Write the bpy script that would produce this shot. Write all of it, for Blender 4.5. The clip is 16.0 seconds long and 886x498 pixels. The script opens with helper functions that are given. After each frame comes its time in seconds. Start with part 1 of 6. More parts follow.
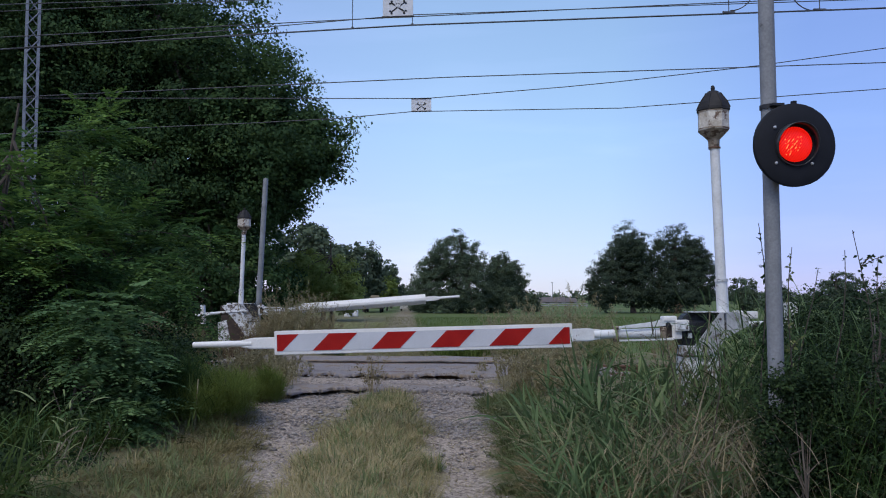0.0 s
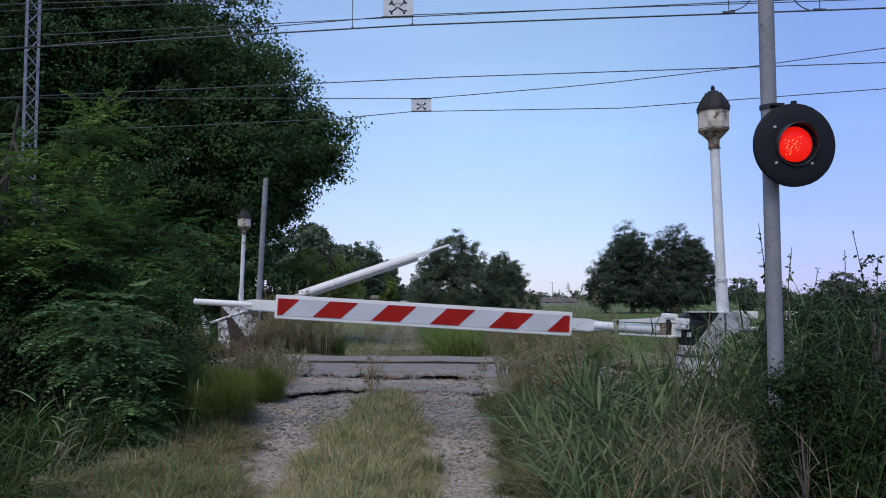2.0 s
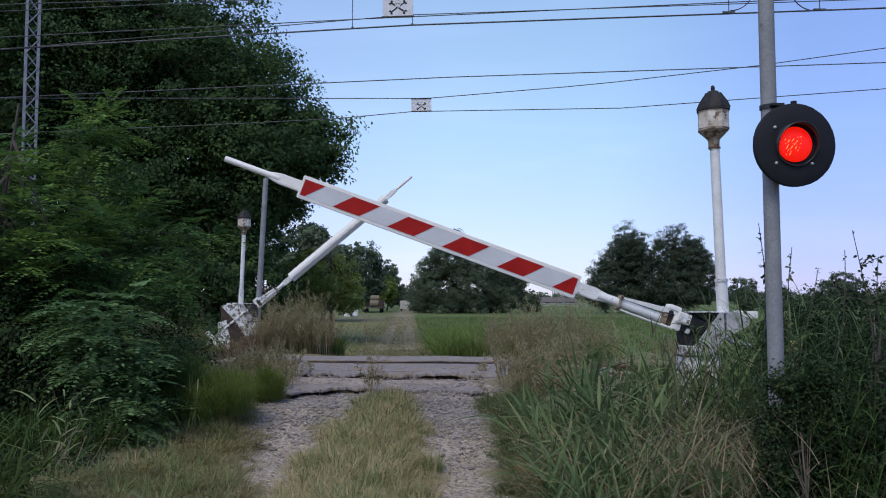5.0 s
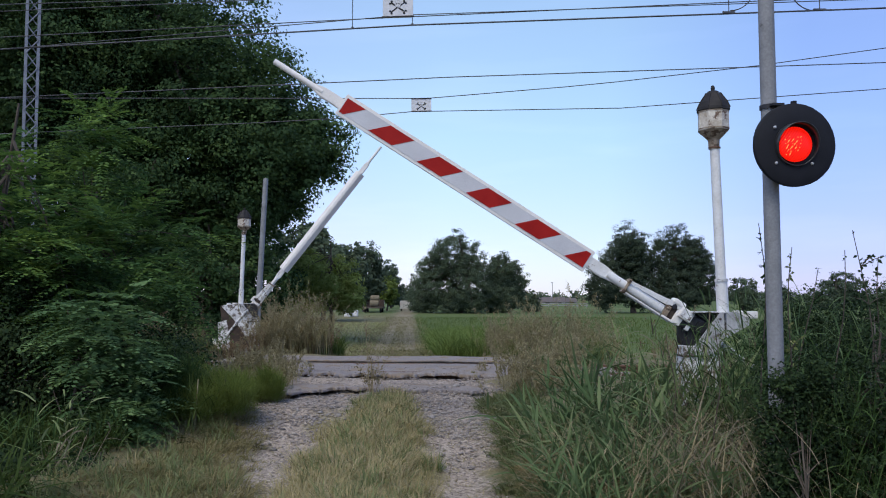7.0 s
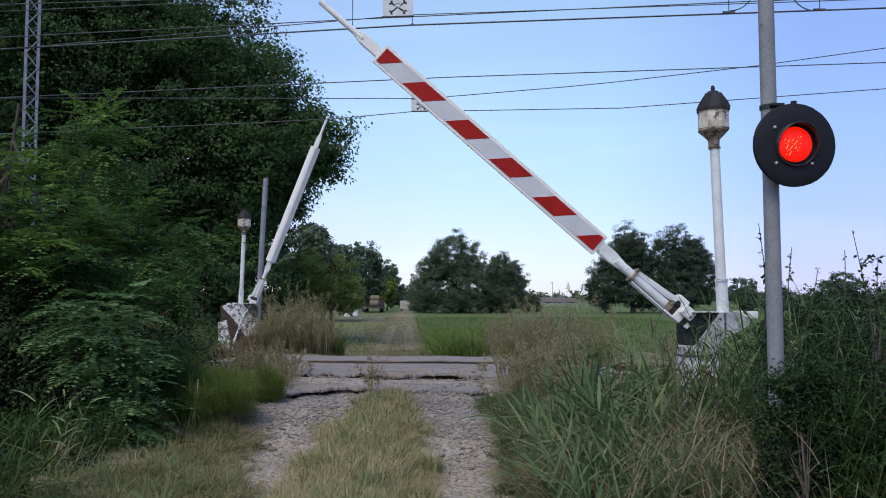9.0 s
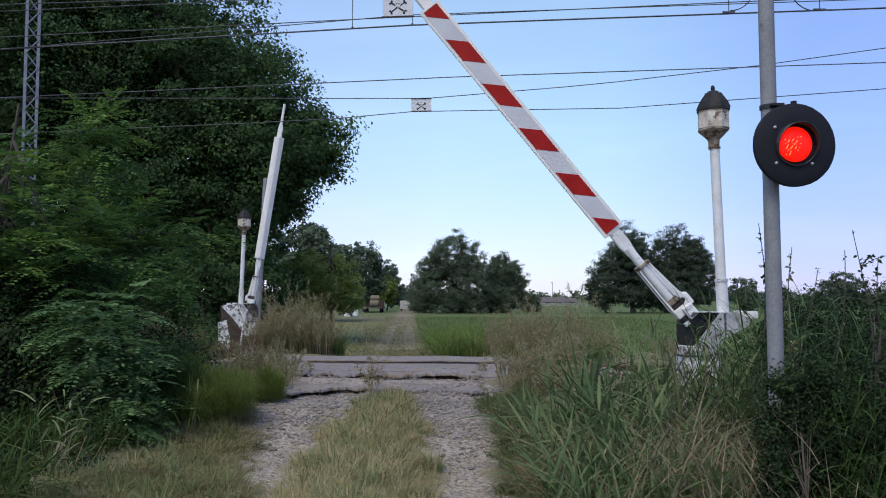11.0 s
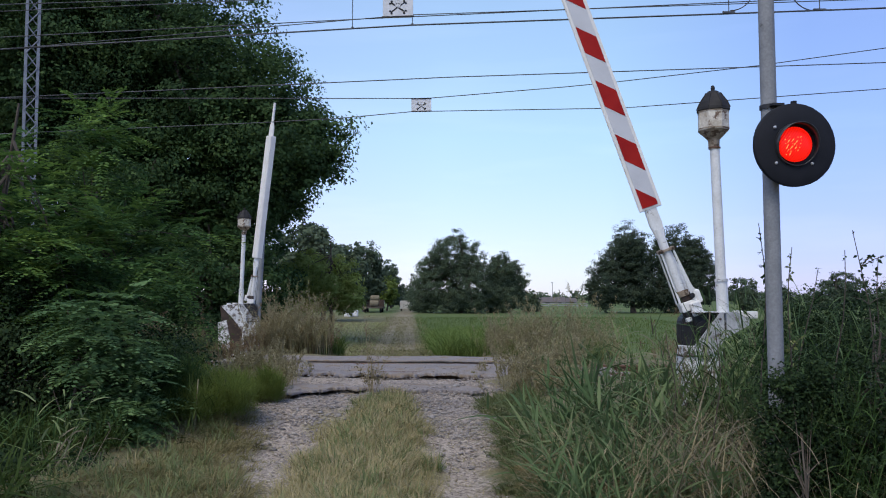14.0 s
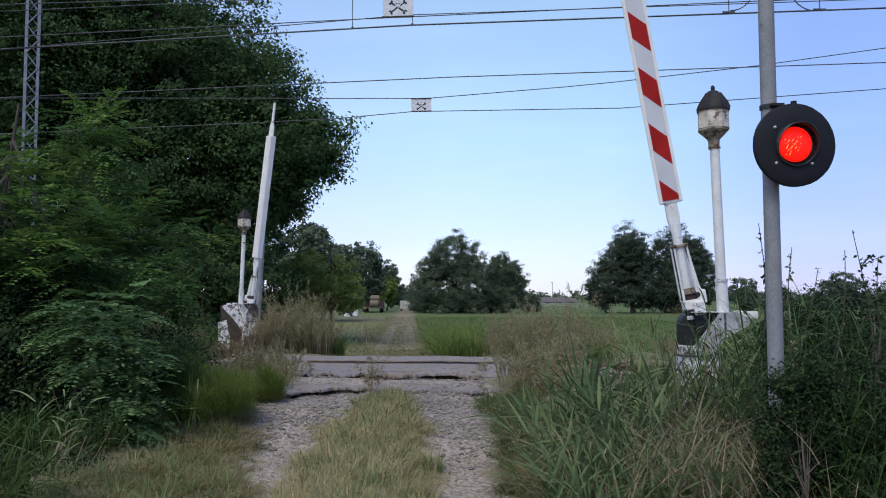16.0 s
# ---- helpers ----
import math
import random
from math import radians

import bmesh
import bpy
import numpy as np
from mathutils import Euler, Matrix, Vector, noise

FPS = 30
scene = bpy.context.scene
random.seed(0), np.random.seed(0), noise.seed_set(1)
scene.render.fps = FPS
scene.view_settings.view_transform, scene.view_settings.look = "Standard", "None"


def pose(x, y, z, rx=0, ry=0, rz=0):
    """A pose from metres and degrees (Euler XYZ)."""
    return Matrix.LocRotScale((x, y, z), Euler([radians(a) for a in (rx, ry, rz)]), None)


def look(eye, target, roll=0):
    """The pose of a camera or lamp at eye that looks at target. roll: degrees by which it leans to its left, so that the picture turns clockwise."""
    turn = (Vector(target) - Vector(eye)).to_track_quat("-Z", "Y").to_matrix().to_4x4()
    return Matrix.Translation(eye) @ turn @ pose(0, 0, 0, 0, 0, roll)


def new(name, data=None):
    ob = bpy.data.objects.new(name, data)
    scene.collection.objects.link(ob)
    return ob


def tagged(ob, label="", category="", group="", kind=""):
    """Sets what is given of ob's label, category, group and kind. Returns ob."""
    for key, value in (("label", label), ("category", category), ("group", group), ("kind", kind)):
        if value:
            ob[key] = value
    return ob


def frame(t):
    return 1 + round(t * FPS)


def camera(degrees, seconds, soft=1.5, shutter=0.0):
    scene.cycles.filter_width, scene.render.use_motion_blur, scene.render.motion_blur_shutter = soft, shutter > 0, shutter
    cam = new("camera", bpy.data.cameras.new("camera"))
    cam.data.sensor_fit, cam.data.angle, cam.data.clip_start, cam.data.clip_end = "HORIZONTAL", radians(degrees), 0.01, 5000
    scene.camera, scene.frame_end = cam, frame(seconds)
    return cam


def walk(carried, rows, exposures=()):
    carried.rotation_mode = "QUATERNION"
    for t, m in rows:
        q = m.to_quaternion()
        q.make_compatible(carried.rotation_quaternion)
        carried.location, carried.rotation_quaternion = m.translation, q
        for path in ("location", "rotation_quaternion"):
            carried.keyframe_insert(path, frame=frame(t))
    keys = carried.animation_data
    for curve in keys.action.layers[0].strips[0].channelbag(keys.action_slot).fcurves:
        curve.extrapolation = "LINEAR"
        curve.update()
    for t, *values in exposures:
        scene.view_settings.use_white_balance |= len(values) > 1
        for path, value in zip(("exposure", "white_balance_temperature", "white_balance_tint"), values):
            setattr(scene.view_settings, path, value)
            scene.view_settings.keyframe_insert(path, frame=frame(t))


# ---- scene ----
cam = camera(57.8, 16.0, soft=1.05)
STAND = pose(0, 0, 1.4, 93.43, 0, 0)
walk(cam, [(0, STAND), (16, STAND)], exposures=[(0, -0.07, 6270, 10), (4, -0.04, 6330, 10), (6.5, 0.17, 6550, 8), (16, 0.18, 6550, 8)])

# ---- world and sun: clear evening sky, sun low behind the viewer ----
SUN_EL, SUN_ROT = radians(55), radians(205)
world = bpy.data.worlds.new("evening_sky")
scene.world = world
world.use_nodes = True
wn = world.node_tree
bg = wn.nodes["Background"]
sky = wn.nodes.new("ShaderNodeTexSky")
sky.sky_type = 'NISHITA'
sky.sun_disc = False
sky.sun_elevation, sky.sun_rotation = SUN_EL, SUN_ROT
sky.air_density, sky.dust_density, sky.ozone_density = 1.0, 0.3, 3.0
soften = wn.nodes.new("ShaderNodeGamma")       # evening haze flattens the sky's gradient
soften.inputs[1].default_value = 0.56
dim = wn.nodes.new("ShaderNodeVectorMath")
dim.operation = 'MULTIPLY'
dim.inputs[1].default_value = (0.1, 0.1, 0.1)
tone = wn.nodes.new("ShaderNodeVectorMath")
tone.operation = 'MULTIPLY'
tone.inputs[1].default_value = (10.9, 11.7, 15.9)
wn.links.new(sky.outputs[0], dim.inputs[0])
wn.links.new(dim.outputs[0], soften.inputs[0])
wn.links.new(soften.outputs[0], tone.inputs[0])
# the sky is paler and greener towards the sun's side, lavender away from it and in the haze on the horizon
_dir = wn.nodes.new("ShaderNodeTexCoord")
_xyz = wn.nodes.new("ShaderNodeSeparateXYZ")
wn.links.new(_dir.outputs["Generated"], _xyz.inputs[0])


def sky_tint(source, lo, hi, stops):
    mr = wn.nodes.new("ShaderNodeMapRange")
    mr.inputs[1].default_value, mr.inputs[2].default_value = lo, hi
    wn.links.new(source, mr.inputs[0])
    cr = wn.nodes.new("ShaderNodeValToRGB")
    e = cr.color_ramp.elements
    while len(e) < len(stops):
        e.new(0.5)
    for k, (at_, c) in zip(e, stops):
        k.position, k.color = at_, (*c, 1)
    wn.links.new(mr.outputs[0], cr.inputs[0])
    return cr.outputs[0]


side = sky_tint(_xyz.outputs[0], -1.0, 1.0, [(0.3, (0.84, 0.84, 0.82)), (0.5, (0.9, 0.965, 0.83)), (0.6, (0.84, 0.92, 0.8)), (0.7, (0.625, 0.69, 0.775)), (1.0, (0.62, 0.64, 0.76))])
haze = sky_tint(_xyz.outputs[2], 0.0, 0.3, [(0.0, (0.93, 0.82, 0.93)), (0.3, (0.97, 0.89, 0.97)), (0.65, (1.0, 1.0, 1.0))])
_map = wn.nodes.new("ShaderNodeMapping")          # faint wisps, drawn out along the horizon
_map.inputs["Scale"].default_value = (2.2, 2.2, 16)
_wisp = wn.nodes.new("ShaderNodeTexNoise")
_wisp.inputs["Scale"].default_value, _wisp.inputs["Detail"].default_value = 1.6, 6
wn.links.new(_dir.outputs["Generated"], _map.inputs[0])
wn.links.new(_map.outputs[0], _wisp.inputs["Vector"])
wisps = sky_tint(_wisp.outputs["Fac"], 0.52, 0.8, [(0.0, (0.9, 0.9, 0.9)), (1.0, (1.0, 0.96, 0.96))])
_prev = tone.outputs[0]
for _t in (side, haze, wisps):
    _mu = wn.nodes.new("ShaderNodeVectorMath")
    _mu.operation = 'MULTIPLY'
    wn.links.new(_prev, _mu.inputs[0])
    wn.links.new(_t, _mu.inputs[1])
    _prev = _mu.outputs[0]
wn.links.new(_prev, bg.inputs[0])
bg.inputs[1].default_value = 0.12
sun_lamp = bpy.data.lights.new("sun", 'SUN')
sun_lamp.energy, sun_lamp.angle, sun_lamp.color = 2.0, radians(35), (1.0, 0.92, 0.77)
sun = new("sun", sun_lamp)
_sd = Vector((math.sin(SUN_ROT) * math.cos(SUN_EL), math.cos(SUN_ROT) * math.cos(SUN_EL), math.sin(SUN_EL)))
sun.matrix_world = look(_sd * 50, (0, 0, 0))


# ---- materials ----
def nodes_of(name):
    m = bpy.data.materials.new(name)
    m.use_nodes = True
    nt = m.node_tree
    return m, nt, nt.nodes["Principled BSDF"]


def ramp(nt, stops):
    r = nt.nodes.new("ShaderNodeValToRGB")
    e = r.color_ramp.elements
    while len(e) < len(stops):
        e.new(0.5)
    for k, (p, c) in zip(e, stops):
        k.position, k.color = p, (*c, 1)
    return r


def noise_tex(nt, scale, detail=4, rough=0.6, coord='Object'):
    tc = nt.nodes.new("ShaderNodeTexCoord")
    n = nt.nodes.new("ShaderNodeTexNoise")
    n.inputs["Scale"].default_value, n.inputs["Detail"].default_value, n.inputs["Roughness"].default_value = scale, detail, rough
    nt.links.new(tc.outputs[coord], n.inputs["Vector"])
    return n


def surface(name, a, b, rough=0.7, scale=8.0, fine=90.0, bump=0.3, metal=0.0, wear=None, wear_at=0.6, wear_scale=6.0, spec=0.3):
    """Two tones on a broad scale, a fine grain, optional wear colour in patches."""
    m, nt, p = nodes_of(name)
    n1, n2 = noise_tex(nt, scale), noise_tex(nt, fine, 3)
    r = ramp(nt, [(0.3, a), (0.7, b)])
    nt.links.new(n1.outputs["Fac"], r.inputs[0])
    mix = nt.nodes.new("ShaderNodeMix")
    mix.data_type, mix.blend_type = 'RGBA', 'OVERLAY'
    mix.inputs[0].default_value = 0.35
    nt.links.new(r.outputs[0], mix.inputs[6])
    nt.links.new(n2.outputs["Fac"], mix.inputs[7])
    out = mix.outputs[2]
    if wear:
        n3 = noise_tex(nt, wear_scale, 8, 0.7)
        r3 = ramp(nt, [(wear_at, (0, 0, 0)), (wear_at + 0.06, (1, 1, 1))])
        nt.links.new(n3.outputs["Fac"], r3.inputs[0])
        mw = nt.nodes.new("ShaderNodeMix")
        mw.data_type = 'RGBA'
        nt.links.new(r3.outputs[0], mw.inputs[0])
        nt.links.new(out, mw.inputs[6])
        mw.inputs[7].default_value = (*wear, 1)
        out = mw.outputs[2]
    nt.links.new(out, p.inputs["Base Color"])
    p.inputs["Roughness"].default_value, p.inputs["Metallic"].default_value = rough, metal
    p.inputs["Specular IOR Level"].default_value = spec
    if bump:
        bp = nt.nodes.new("ShaderNodeBump")
        bp.inputs["Strength"].default_value, bp.inputs["Distance"].default_value = bump, 0.01
        nt.links.new(n2.outputs["Fac"], bp.inputs["Height"])
        nt.links.new(bp.outputs[0], p.inputs["Normal"])
    return m


def foliage(name, tones, through_share=0.25, rough=0.7, gloss=0.12, grouped=False):
    """Leaf material: each leaf takes its own tone; broad patches differ a little; light passes through."""
    m, nt, p = nodes_of(name)
    g = nt.nodes.new("ShaderNodeNewGeometry")
    r = ramp(nt, [(i / max(1, len(tones) - 1), c) for i, c in enumerate(tones)])
    n = noise_tex(nt, 0.9, 3)
    add = nt.nodes.new("ShaderNodeMath")
    add.operation = 'MULTIPLY_ADD'
    add.inputs[1].default_value, add.inputs[2].default_value = 0.6, 0.0
    nt.links.new(g.outputs["Random Per Island"], add.inputs[0])
    nn = nt.nodes.new("ShaderNodeMath")
    nn.operation = 'MULTIPLY_ADD'
    nn.inputs[1].default_value = 0.9
    nt.links.new(n.outputs["Fac"], nn.inputs[0])
    sub = nt.nodes.new("ShaderNodeMath")
    sub.operation = 'SUBTRACT'
    sub.inputs[1].default_value = 0.25
    if grouped:                      # leaves of one spray share a tone; crowns' upper clumps are painted lighter, as if lit
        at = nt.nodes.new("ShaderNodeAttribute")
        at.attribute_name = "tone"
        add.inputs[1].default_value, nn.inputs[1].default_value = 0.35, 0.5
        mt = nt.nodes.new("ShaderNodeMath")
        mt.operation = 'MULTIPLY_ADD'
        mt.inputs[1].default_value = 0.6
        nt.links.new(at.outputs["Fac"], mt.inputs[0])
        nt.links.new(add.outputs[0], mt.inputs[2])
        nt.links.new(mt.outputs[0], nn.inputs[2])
    else:
        nt.links.new(add.outputs[0], nn.inputs[2])
    nt.links.new(nn.outputs[0], sub.inputs[0])
    nt.links.new(sub.outputs[0], r.inputs[0])
    nt.links.new(r.outputs[0], p.inputs["Base Color"])
    p.inputs["Roughness"].default_value, p.inputs["Specular IOR Level"].default_value = rough, gloss
    t = nt.nodes.new("ShaderNodeBsdfTranslucent")
    nt.links.new(r.outputs[0], t.inputs[0])
    ms = nt.nodes.new("ShaderNodeMixShader")
    ms.inputs[0].default_value = through_share
    nt.links.new(p.outputs[0], ms.inputs[1])
    nt.links.new(t.outputs[0], ms.inputs[2])
    nt.links.new(ms.outputs[0], nt.nodes["Material Output"].inputs[0])
    return m


M_WHITE = surface("white_paint", (0.68, 0.655, 0.62), (0.76, 0.735, 0.7), 0.45, 5, 60, 0.08, wear=(0.32, 0.29, 0.26), wear_at=0.66, wear_scale=9)
M_POST = surface("chipped_white_tube_paint", (0.6, 0.59, 0.57), (0.72, 0.72, 0.71), 0.5, 6, 60, 0.12, wear=(0.2, 0.15, 0.11), wear_at=0.615, wear_scale=19)
# white lowered for the plates' shadowing as well as their dirt
M_PLATE = surface("weathered_shaded_white_plate", (0.33, 0.33, 0.34), (0.52, 0.52, 0.53), 0.55, 6, 50, 0.2, wear=(0.15, 0.12, 0.1), wear_at=0.56, wear_scale=13)
M_WHITE_OLD = surface("peeling_white_paint", (0.5, 0.5, 0.5), (0.78, 0.78, 0.78), 0.6, 7, 60, 0.25, wear=(0.13, 0.105, 0.09), wear_at=0.51, wear_scale=16)
M_CREAM = surface("stained_cream_enamel", (0.36, 0.3, 0.23), (0.7, 0.66, 0.58), 0.5, 12, 70, 0.1, wear=(0.14, 0.085, 0.055), wear_at=0.53, wear_scale=11)
M_BOARD = surface("grey_white_reflective_sheet", (0.48, 0.48, 0.5), (0.57, 0.57, 0.59), 0.4, 3, 200, 0.03)
M_RED = surface("red_reflective_sheet", (0.27, 0.007, 0.006), (0.35, 0.013, 0.009), 0.45, 5, 160, 0.05, wear=(0.36, 0.05, 0.02), wear_at=0.66, wear_scale=9, spec=0.15)
M_GALV = surface("galvanised_steel", (0.185, 0.19, 0.2), (0.25, 0.255, 0.265), 0.65, 7, 70, 0.1, metal=0.1, wear=(0.06, 0.055, 0.05), wear_at=0.66, wear_scale=6)
M_LATTICE = surface("grey_mast_paint", (0.14, 0.15, 0.16), (0.22, 0.23, 0.24), 0.6, 6, 70, 0.1)
M_MAST = surface("blue_grey_mast_paint", (0.15, 0.165, 0.2), (0.22, 0.24, 0.28), 0.6, 6, 70, 0.1)
M_RUST = surface("dark_rusty_steel", (0.035, 0.026, 0.022), (0.08, 0.055, 0.042), 0.8, 9, 80, 0.3)
M_STAINED = surface("rust_stained_enamel", (0.2, 0.15, 0.1), (0.4, 0.33, 0.25), 0.6, 12, 70, 0.15, wear=(0.09, 0.055, 0.035), wear_at=0.5, wear_scale=14)
M_DARK = surface("dark_greased_steel", (0.01, 0.01, 0.012), (0.03, 0.03, 0.034), 0.5, 9, 90, 0.1)
M_BLACK = surface("matt_black_enamel", (0.007, 0.008, 0.012), (0.013, 0.014, 0.02), 0.75, 4, 120, 0.05, wear=(0.03, 0.03, 0.035), wear_at=0.7)
M_ROOF_CAP = surface("blackened_sheet_roof", (0.012, 0.011, 0.012), (0.03, 0.027, 0.026), 0.7, 8, 90, 0.2, wear=(0.2, 0.17, 0.14), wear_at=0.66, wear_scale=12)
M_BOLT = surface("zinc_bolt", (0.45, 0.45, 0.46), (0.6, 0.6, 0.6), 0.4, 20, 90, 0.05, metal=0.5)
M_ASPHALT = surface("grey_worn_asphalt", (0.195, 0.172, 0.167), (0.295, 0.262, 0.248), 0.95, 2.5, 120, 0.7, wear=(0.23, 0.18, 0.135), wear_at=0.52, wear_scale=2.5)
M_CONCRETE = surface("weathered_concrete", (0.25, 0.24, 0.23), (0.38, 0.37, 0.35), 0.9, 5, 90, 0.4)
M_RAIL = surface("rusty_rail_steel", (0.1, 0.055, 0.035), (0.18, 0.1, 0.07), 0.6, 8, 90, 0.2, metal=0.3)
M_WIRE = surface("weathered_copper_wire", (0.055, 0.058, 0.068), (0.085, 0.088, 0.1), 0.5, 9, 90, 0.0, metal=0.3)
M_SIGN = surface("grey_white_enamel_plate", (0.52, 0.53, 0.55), (0.66, 0.66, 0.68), 0.4, 8, 90, 0.03, wear=(0.3, 0.28, 0.26), wear_at=0.7, wear_scale=14)
M_GREYMARK = surface("grey_sign_print", (0.14, 0.14, 0.15), (0.2, 0.2, 0.21), 0.5, 8, 90, 0.0)
M_BARK = surface("grey_brown_bark", (0.05, 0.04, 0.032), (0.12, 0.1, 0.08), 0.95, 6, 40, 0.8)
M_STEM = surface("dead_stalk", (0.28, 0.22, 0.13), (0.45, 0.38, 0.24), 0.8, 9, 90, 0.1)
M_HAY = surface("old_brown_hay", (0.14, 0.12, 0.085), (0.22, 0.185, 0.13), 0.95, 6, 60, 0.6)
M_TERRACOTTA = surface("terracotta_tiles", (0.1, 0.083, 0.08), (0.145, 0.12, 0.112), 0.9, 3, 40, 0.3)
M_PLASTER = surface("pale_plaster", (0.5, 0.47, 0.42), (0.62, 0.58, 0.53), 0.9, 2, 30, 0.1)
M_TYRE = surface("tyre_rubber", (0.015, 0.015, 0.015), (0.03, 0.03, 0.03), 0.8, 8, 60, 0.2)

F_OAK = foliage("oak_leaves", [(0.022, 0.045, 0.019), (0.046, 0.088, 0.031), (0.1, 0.16, 0.05)], 0.3, grouped=True)
F_ROBINIA = foliage("robinia_leaves", [(0.024, 0.052, 0.02), (0.055, 0.115, 0.036), (0.11, 0.19, 0.046), (0.2, 0.31, 0.066)], 0.34, grouped=True)
F_DARKBUSH = foliage("bramble_leaves", [(0.022, 0.041, 0.017), (0.036, 0.065, 0.024), (0.06, 0.102, 0.034)], 0.2, grouped=True)
# pale, narrow tones: the distance haze over far trees is mixed into the leaves
F_TREE = foliage("hazed_field_tree_leaves", [(0.075, 0.105, 0.07), (0.095, 0.13, 0.08), (0.13, 0.165, 0.095)], 0.3, grouped=True)
F_POPLAR = foliage("dark_poplar_leaves", [(0.045, 0.062, 0.045), (0.06, 0.085, 0.055), (0.085, 0.11, 0.065)], 0.25, grouped=True)
F_LIGHT = foliage("light_green_leaves", [(0.09, 0.14, 0.03), (0.14, 0.19, 0.045), (0.19, 0.24, 0.06)], 0.3, grouped=True)
F_REED = foliage("reed_blades", [(0.045, 0.081, 0.032), (0.077, 0.126, 0.045), (0.126, 0.171, 0.063), (0.243, 0.234, 0.108)], 0.3)
F_DRY = foliage("dry_grass_blades", [(0.2, 0.2, 0.09), (0.34, 0.32, 0.15), (0.5, 0.44, 0.24), (0.58, 0.52, 0.33)], 0.28)
F_MIX = foliage("mixed_grass_blades", [(0.1, 0.14, 0.045), (0.19, 0.21, 0.08), (0.34, 0.32, 0.15)], 0.25)
G_DRY = foliage("dry_grass_tufts", [(0.185, 0.172, 0.08), (0.3, 0.258, 0.126), (0.43, 0.362, 0.196), (0.55, 0.452, 0.275)], 0.28, grouped=True)
G_MIX = foliage("grey_green_tufts", [(0.12, 0.16, 0.065), (0.2, 0.24, 0.1), (0.3, 0.31, 0.15)], 0.28, grouped=True)
G_GREEN = foliage("dark_green_tufts", [(0.07, 0.11, 0.035), (0.12, 0.16, 0.05), (0.19, 0.21, 0.08)], 0.28, grouped=True)
G_VERGE = foliage("olive_verge_tufts", [(0.105, 0.108, 0.042), (0.2, 0.18, 0.08), (0.31, 0.26, 0.13), (0.41, 0.335, 0.195)], 0.25, grouped=True)
G_REED = foliage("reed_leaves", [(0.05, 0.085, 0.036), (0.085, 0.135, 0.055), (0.135, 0.19, 0.08), (0.22, 0.25, 0.12)], 0.32, grouped=True)
G_BRIGHT = foliage("bright_reed_leaves", [(0.026, 0.044, 0.01), (0.046, 0.074, 0.016), (0.085, 0.118, 0.03)], 0.3, grouped=True)
G_PALE = foliage("pale_reed_plants", [(0.11, 0.15, 0.06), (0.19, 0.24, 0.1), (0.32, 0.34, 0.17)], 0.32, grouped=True)
G_EDGE = foliage("olive_edge_tufts", [(0.07, 0.09, 0.035), (0.12, 0.14, 0.055), (0.2, 0.2, 0.09)], 0.28, grouped=True)
G_DEAD = foliage("brown_dead_tufts", [(0.14, 0.1, 0.05), (0.25, 0.185, 0.09), (0.38, 0.29, 0.15)], 0.2, grouped=True)
F_PALE = foliage("pale_mown_grass", [(0.19, 0.215, 0.09), (0.29, 0.305, 0.14), (0.41, 0.4, 0.21)], 0.25)
F_LUSH = foliage("lush_lane_grass", [(0.085, 0.14, 0.03), (0.14, 0.2, 0.05), (0.21, 0.26, 0.08)], 0.35)
F_STRAW = foliage("bent_straw", [(0.15, 0.125, 0.07), (0.29, 0.235, 0.135), (0.4, 0.33, 0.2)], 0.15)
F_BROWN = foliage("withered_weeds", [(0.17, 0.145, 0.075), (0.28, 0.242, 0.134), (0.4, 0.348, 0.21)], 0.3)
F_FINE = foliage("fine_green_sprays", [(0.08, 0.11, 0.026), (0.155, 0.2, 0.047), (0.25, 0.31, 0.08)], 0.45)
F_STONE = foliage("grey_gravel_stones", [(0.175, 0.152, 0.142), (0.275, 0.243, 0.228), (0.36, 0.316, 0.29), (0.43, 0.37, 0.33)], 0.0, 0.95, 0.05)
F_RUBBLE = foliage("blue_grey_rubble", [(0.1, 0.09, 0.085), (0.2, 0.18, 0.17), (0.3, 0.275, 0.26), (0.38, 0.345, 0.32)], 0.0, 0.95, 0.05)
F_BLUISH = foliage("bluish_robinia_leaves", [(0.055, 0.108, 0.044), (0.12, 0.205, 0.083), (0.205, 0.31, 0.122)], 0.38, grouped=True)
F_REED_DARK = foliage("dark_reed_blades", [(0.026, 0.058, 0.018), (0.046, 0.089, 0.026), (0.094, 0.146, 0.042)], 0.25)
# darker copy of the bramble leaves: the bushes' gloom is put into the colour
F_BUSH_SHADED = foliage("shade_darkened_bush_leaves", [(0.01, 0.02, 0.01), (0.017, 0.032, 0.014), (0.029, 0.052, 0.018), (0.06, 0.096, 0.03)], 0.2, grouped=True)
F_DEADREED = foliage("dead_grey_reeds", [(0.102, 0.085, 0.055), (0.187, 0.157, 0.106), (0.289, 0.246, 0.17)], 0.15)
F_SPRAY = foliage("small_tree_leaves", [(0.152, 0.207, 0.048), (0.234, 0.289, 0.076), (0.343, 0.398, 0.11)], 0.4, grouped=True)
F_RUSSET = foliage("russet_weeds", [(0.13, 0.092, 0.052), (0.215, 0.155, 0.092), (0.32, 0.245, 0.155)], 0.25)
F_VERGE = foliage("olive_verge_grass", [(0.112, 0.119, 0.05), (0.213, 0.2, 0.094), (0.338, 0.294, 0.156)], 0.25)
F_MEADOW = foliage("meadow_grass", [(0.065, 0.106, 0.024), (0.102, 0.147, 0.037), (0.164, 0.196, 0.061)], 0.3)

M_VISOR = surface("glossy_black_hood", (0.02, 0.02, 0.022), (0.03, 0.03, 0.032), 0.3, 6, 90, 0.0, spec=0.6)
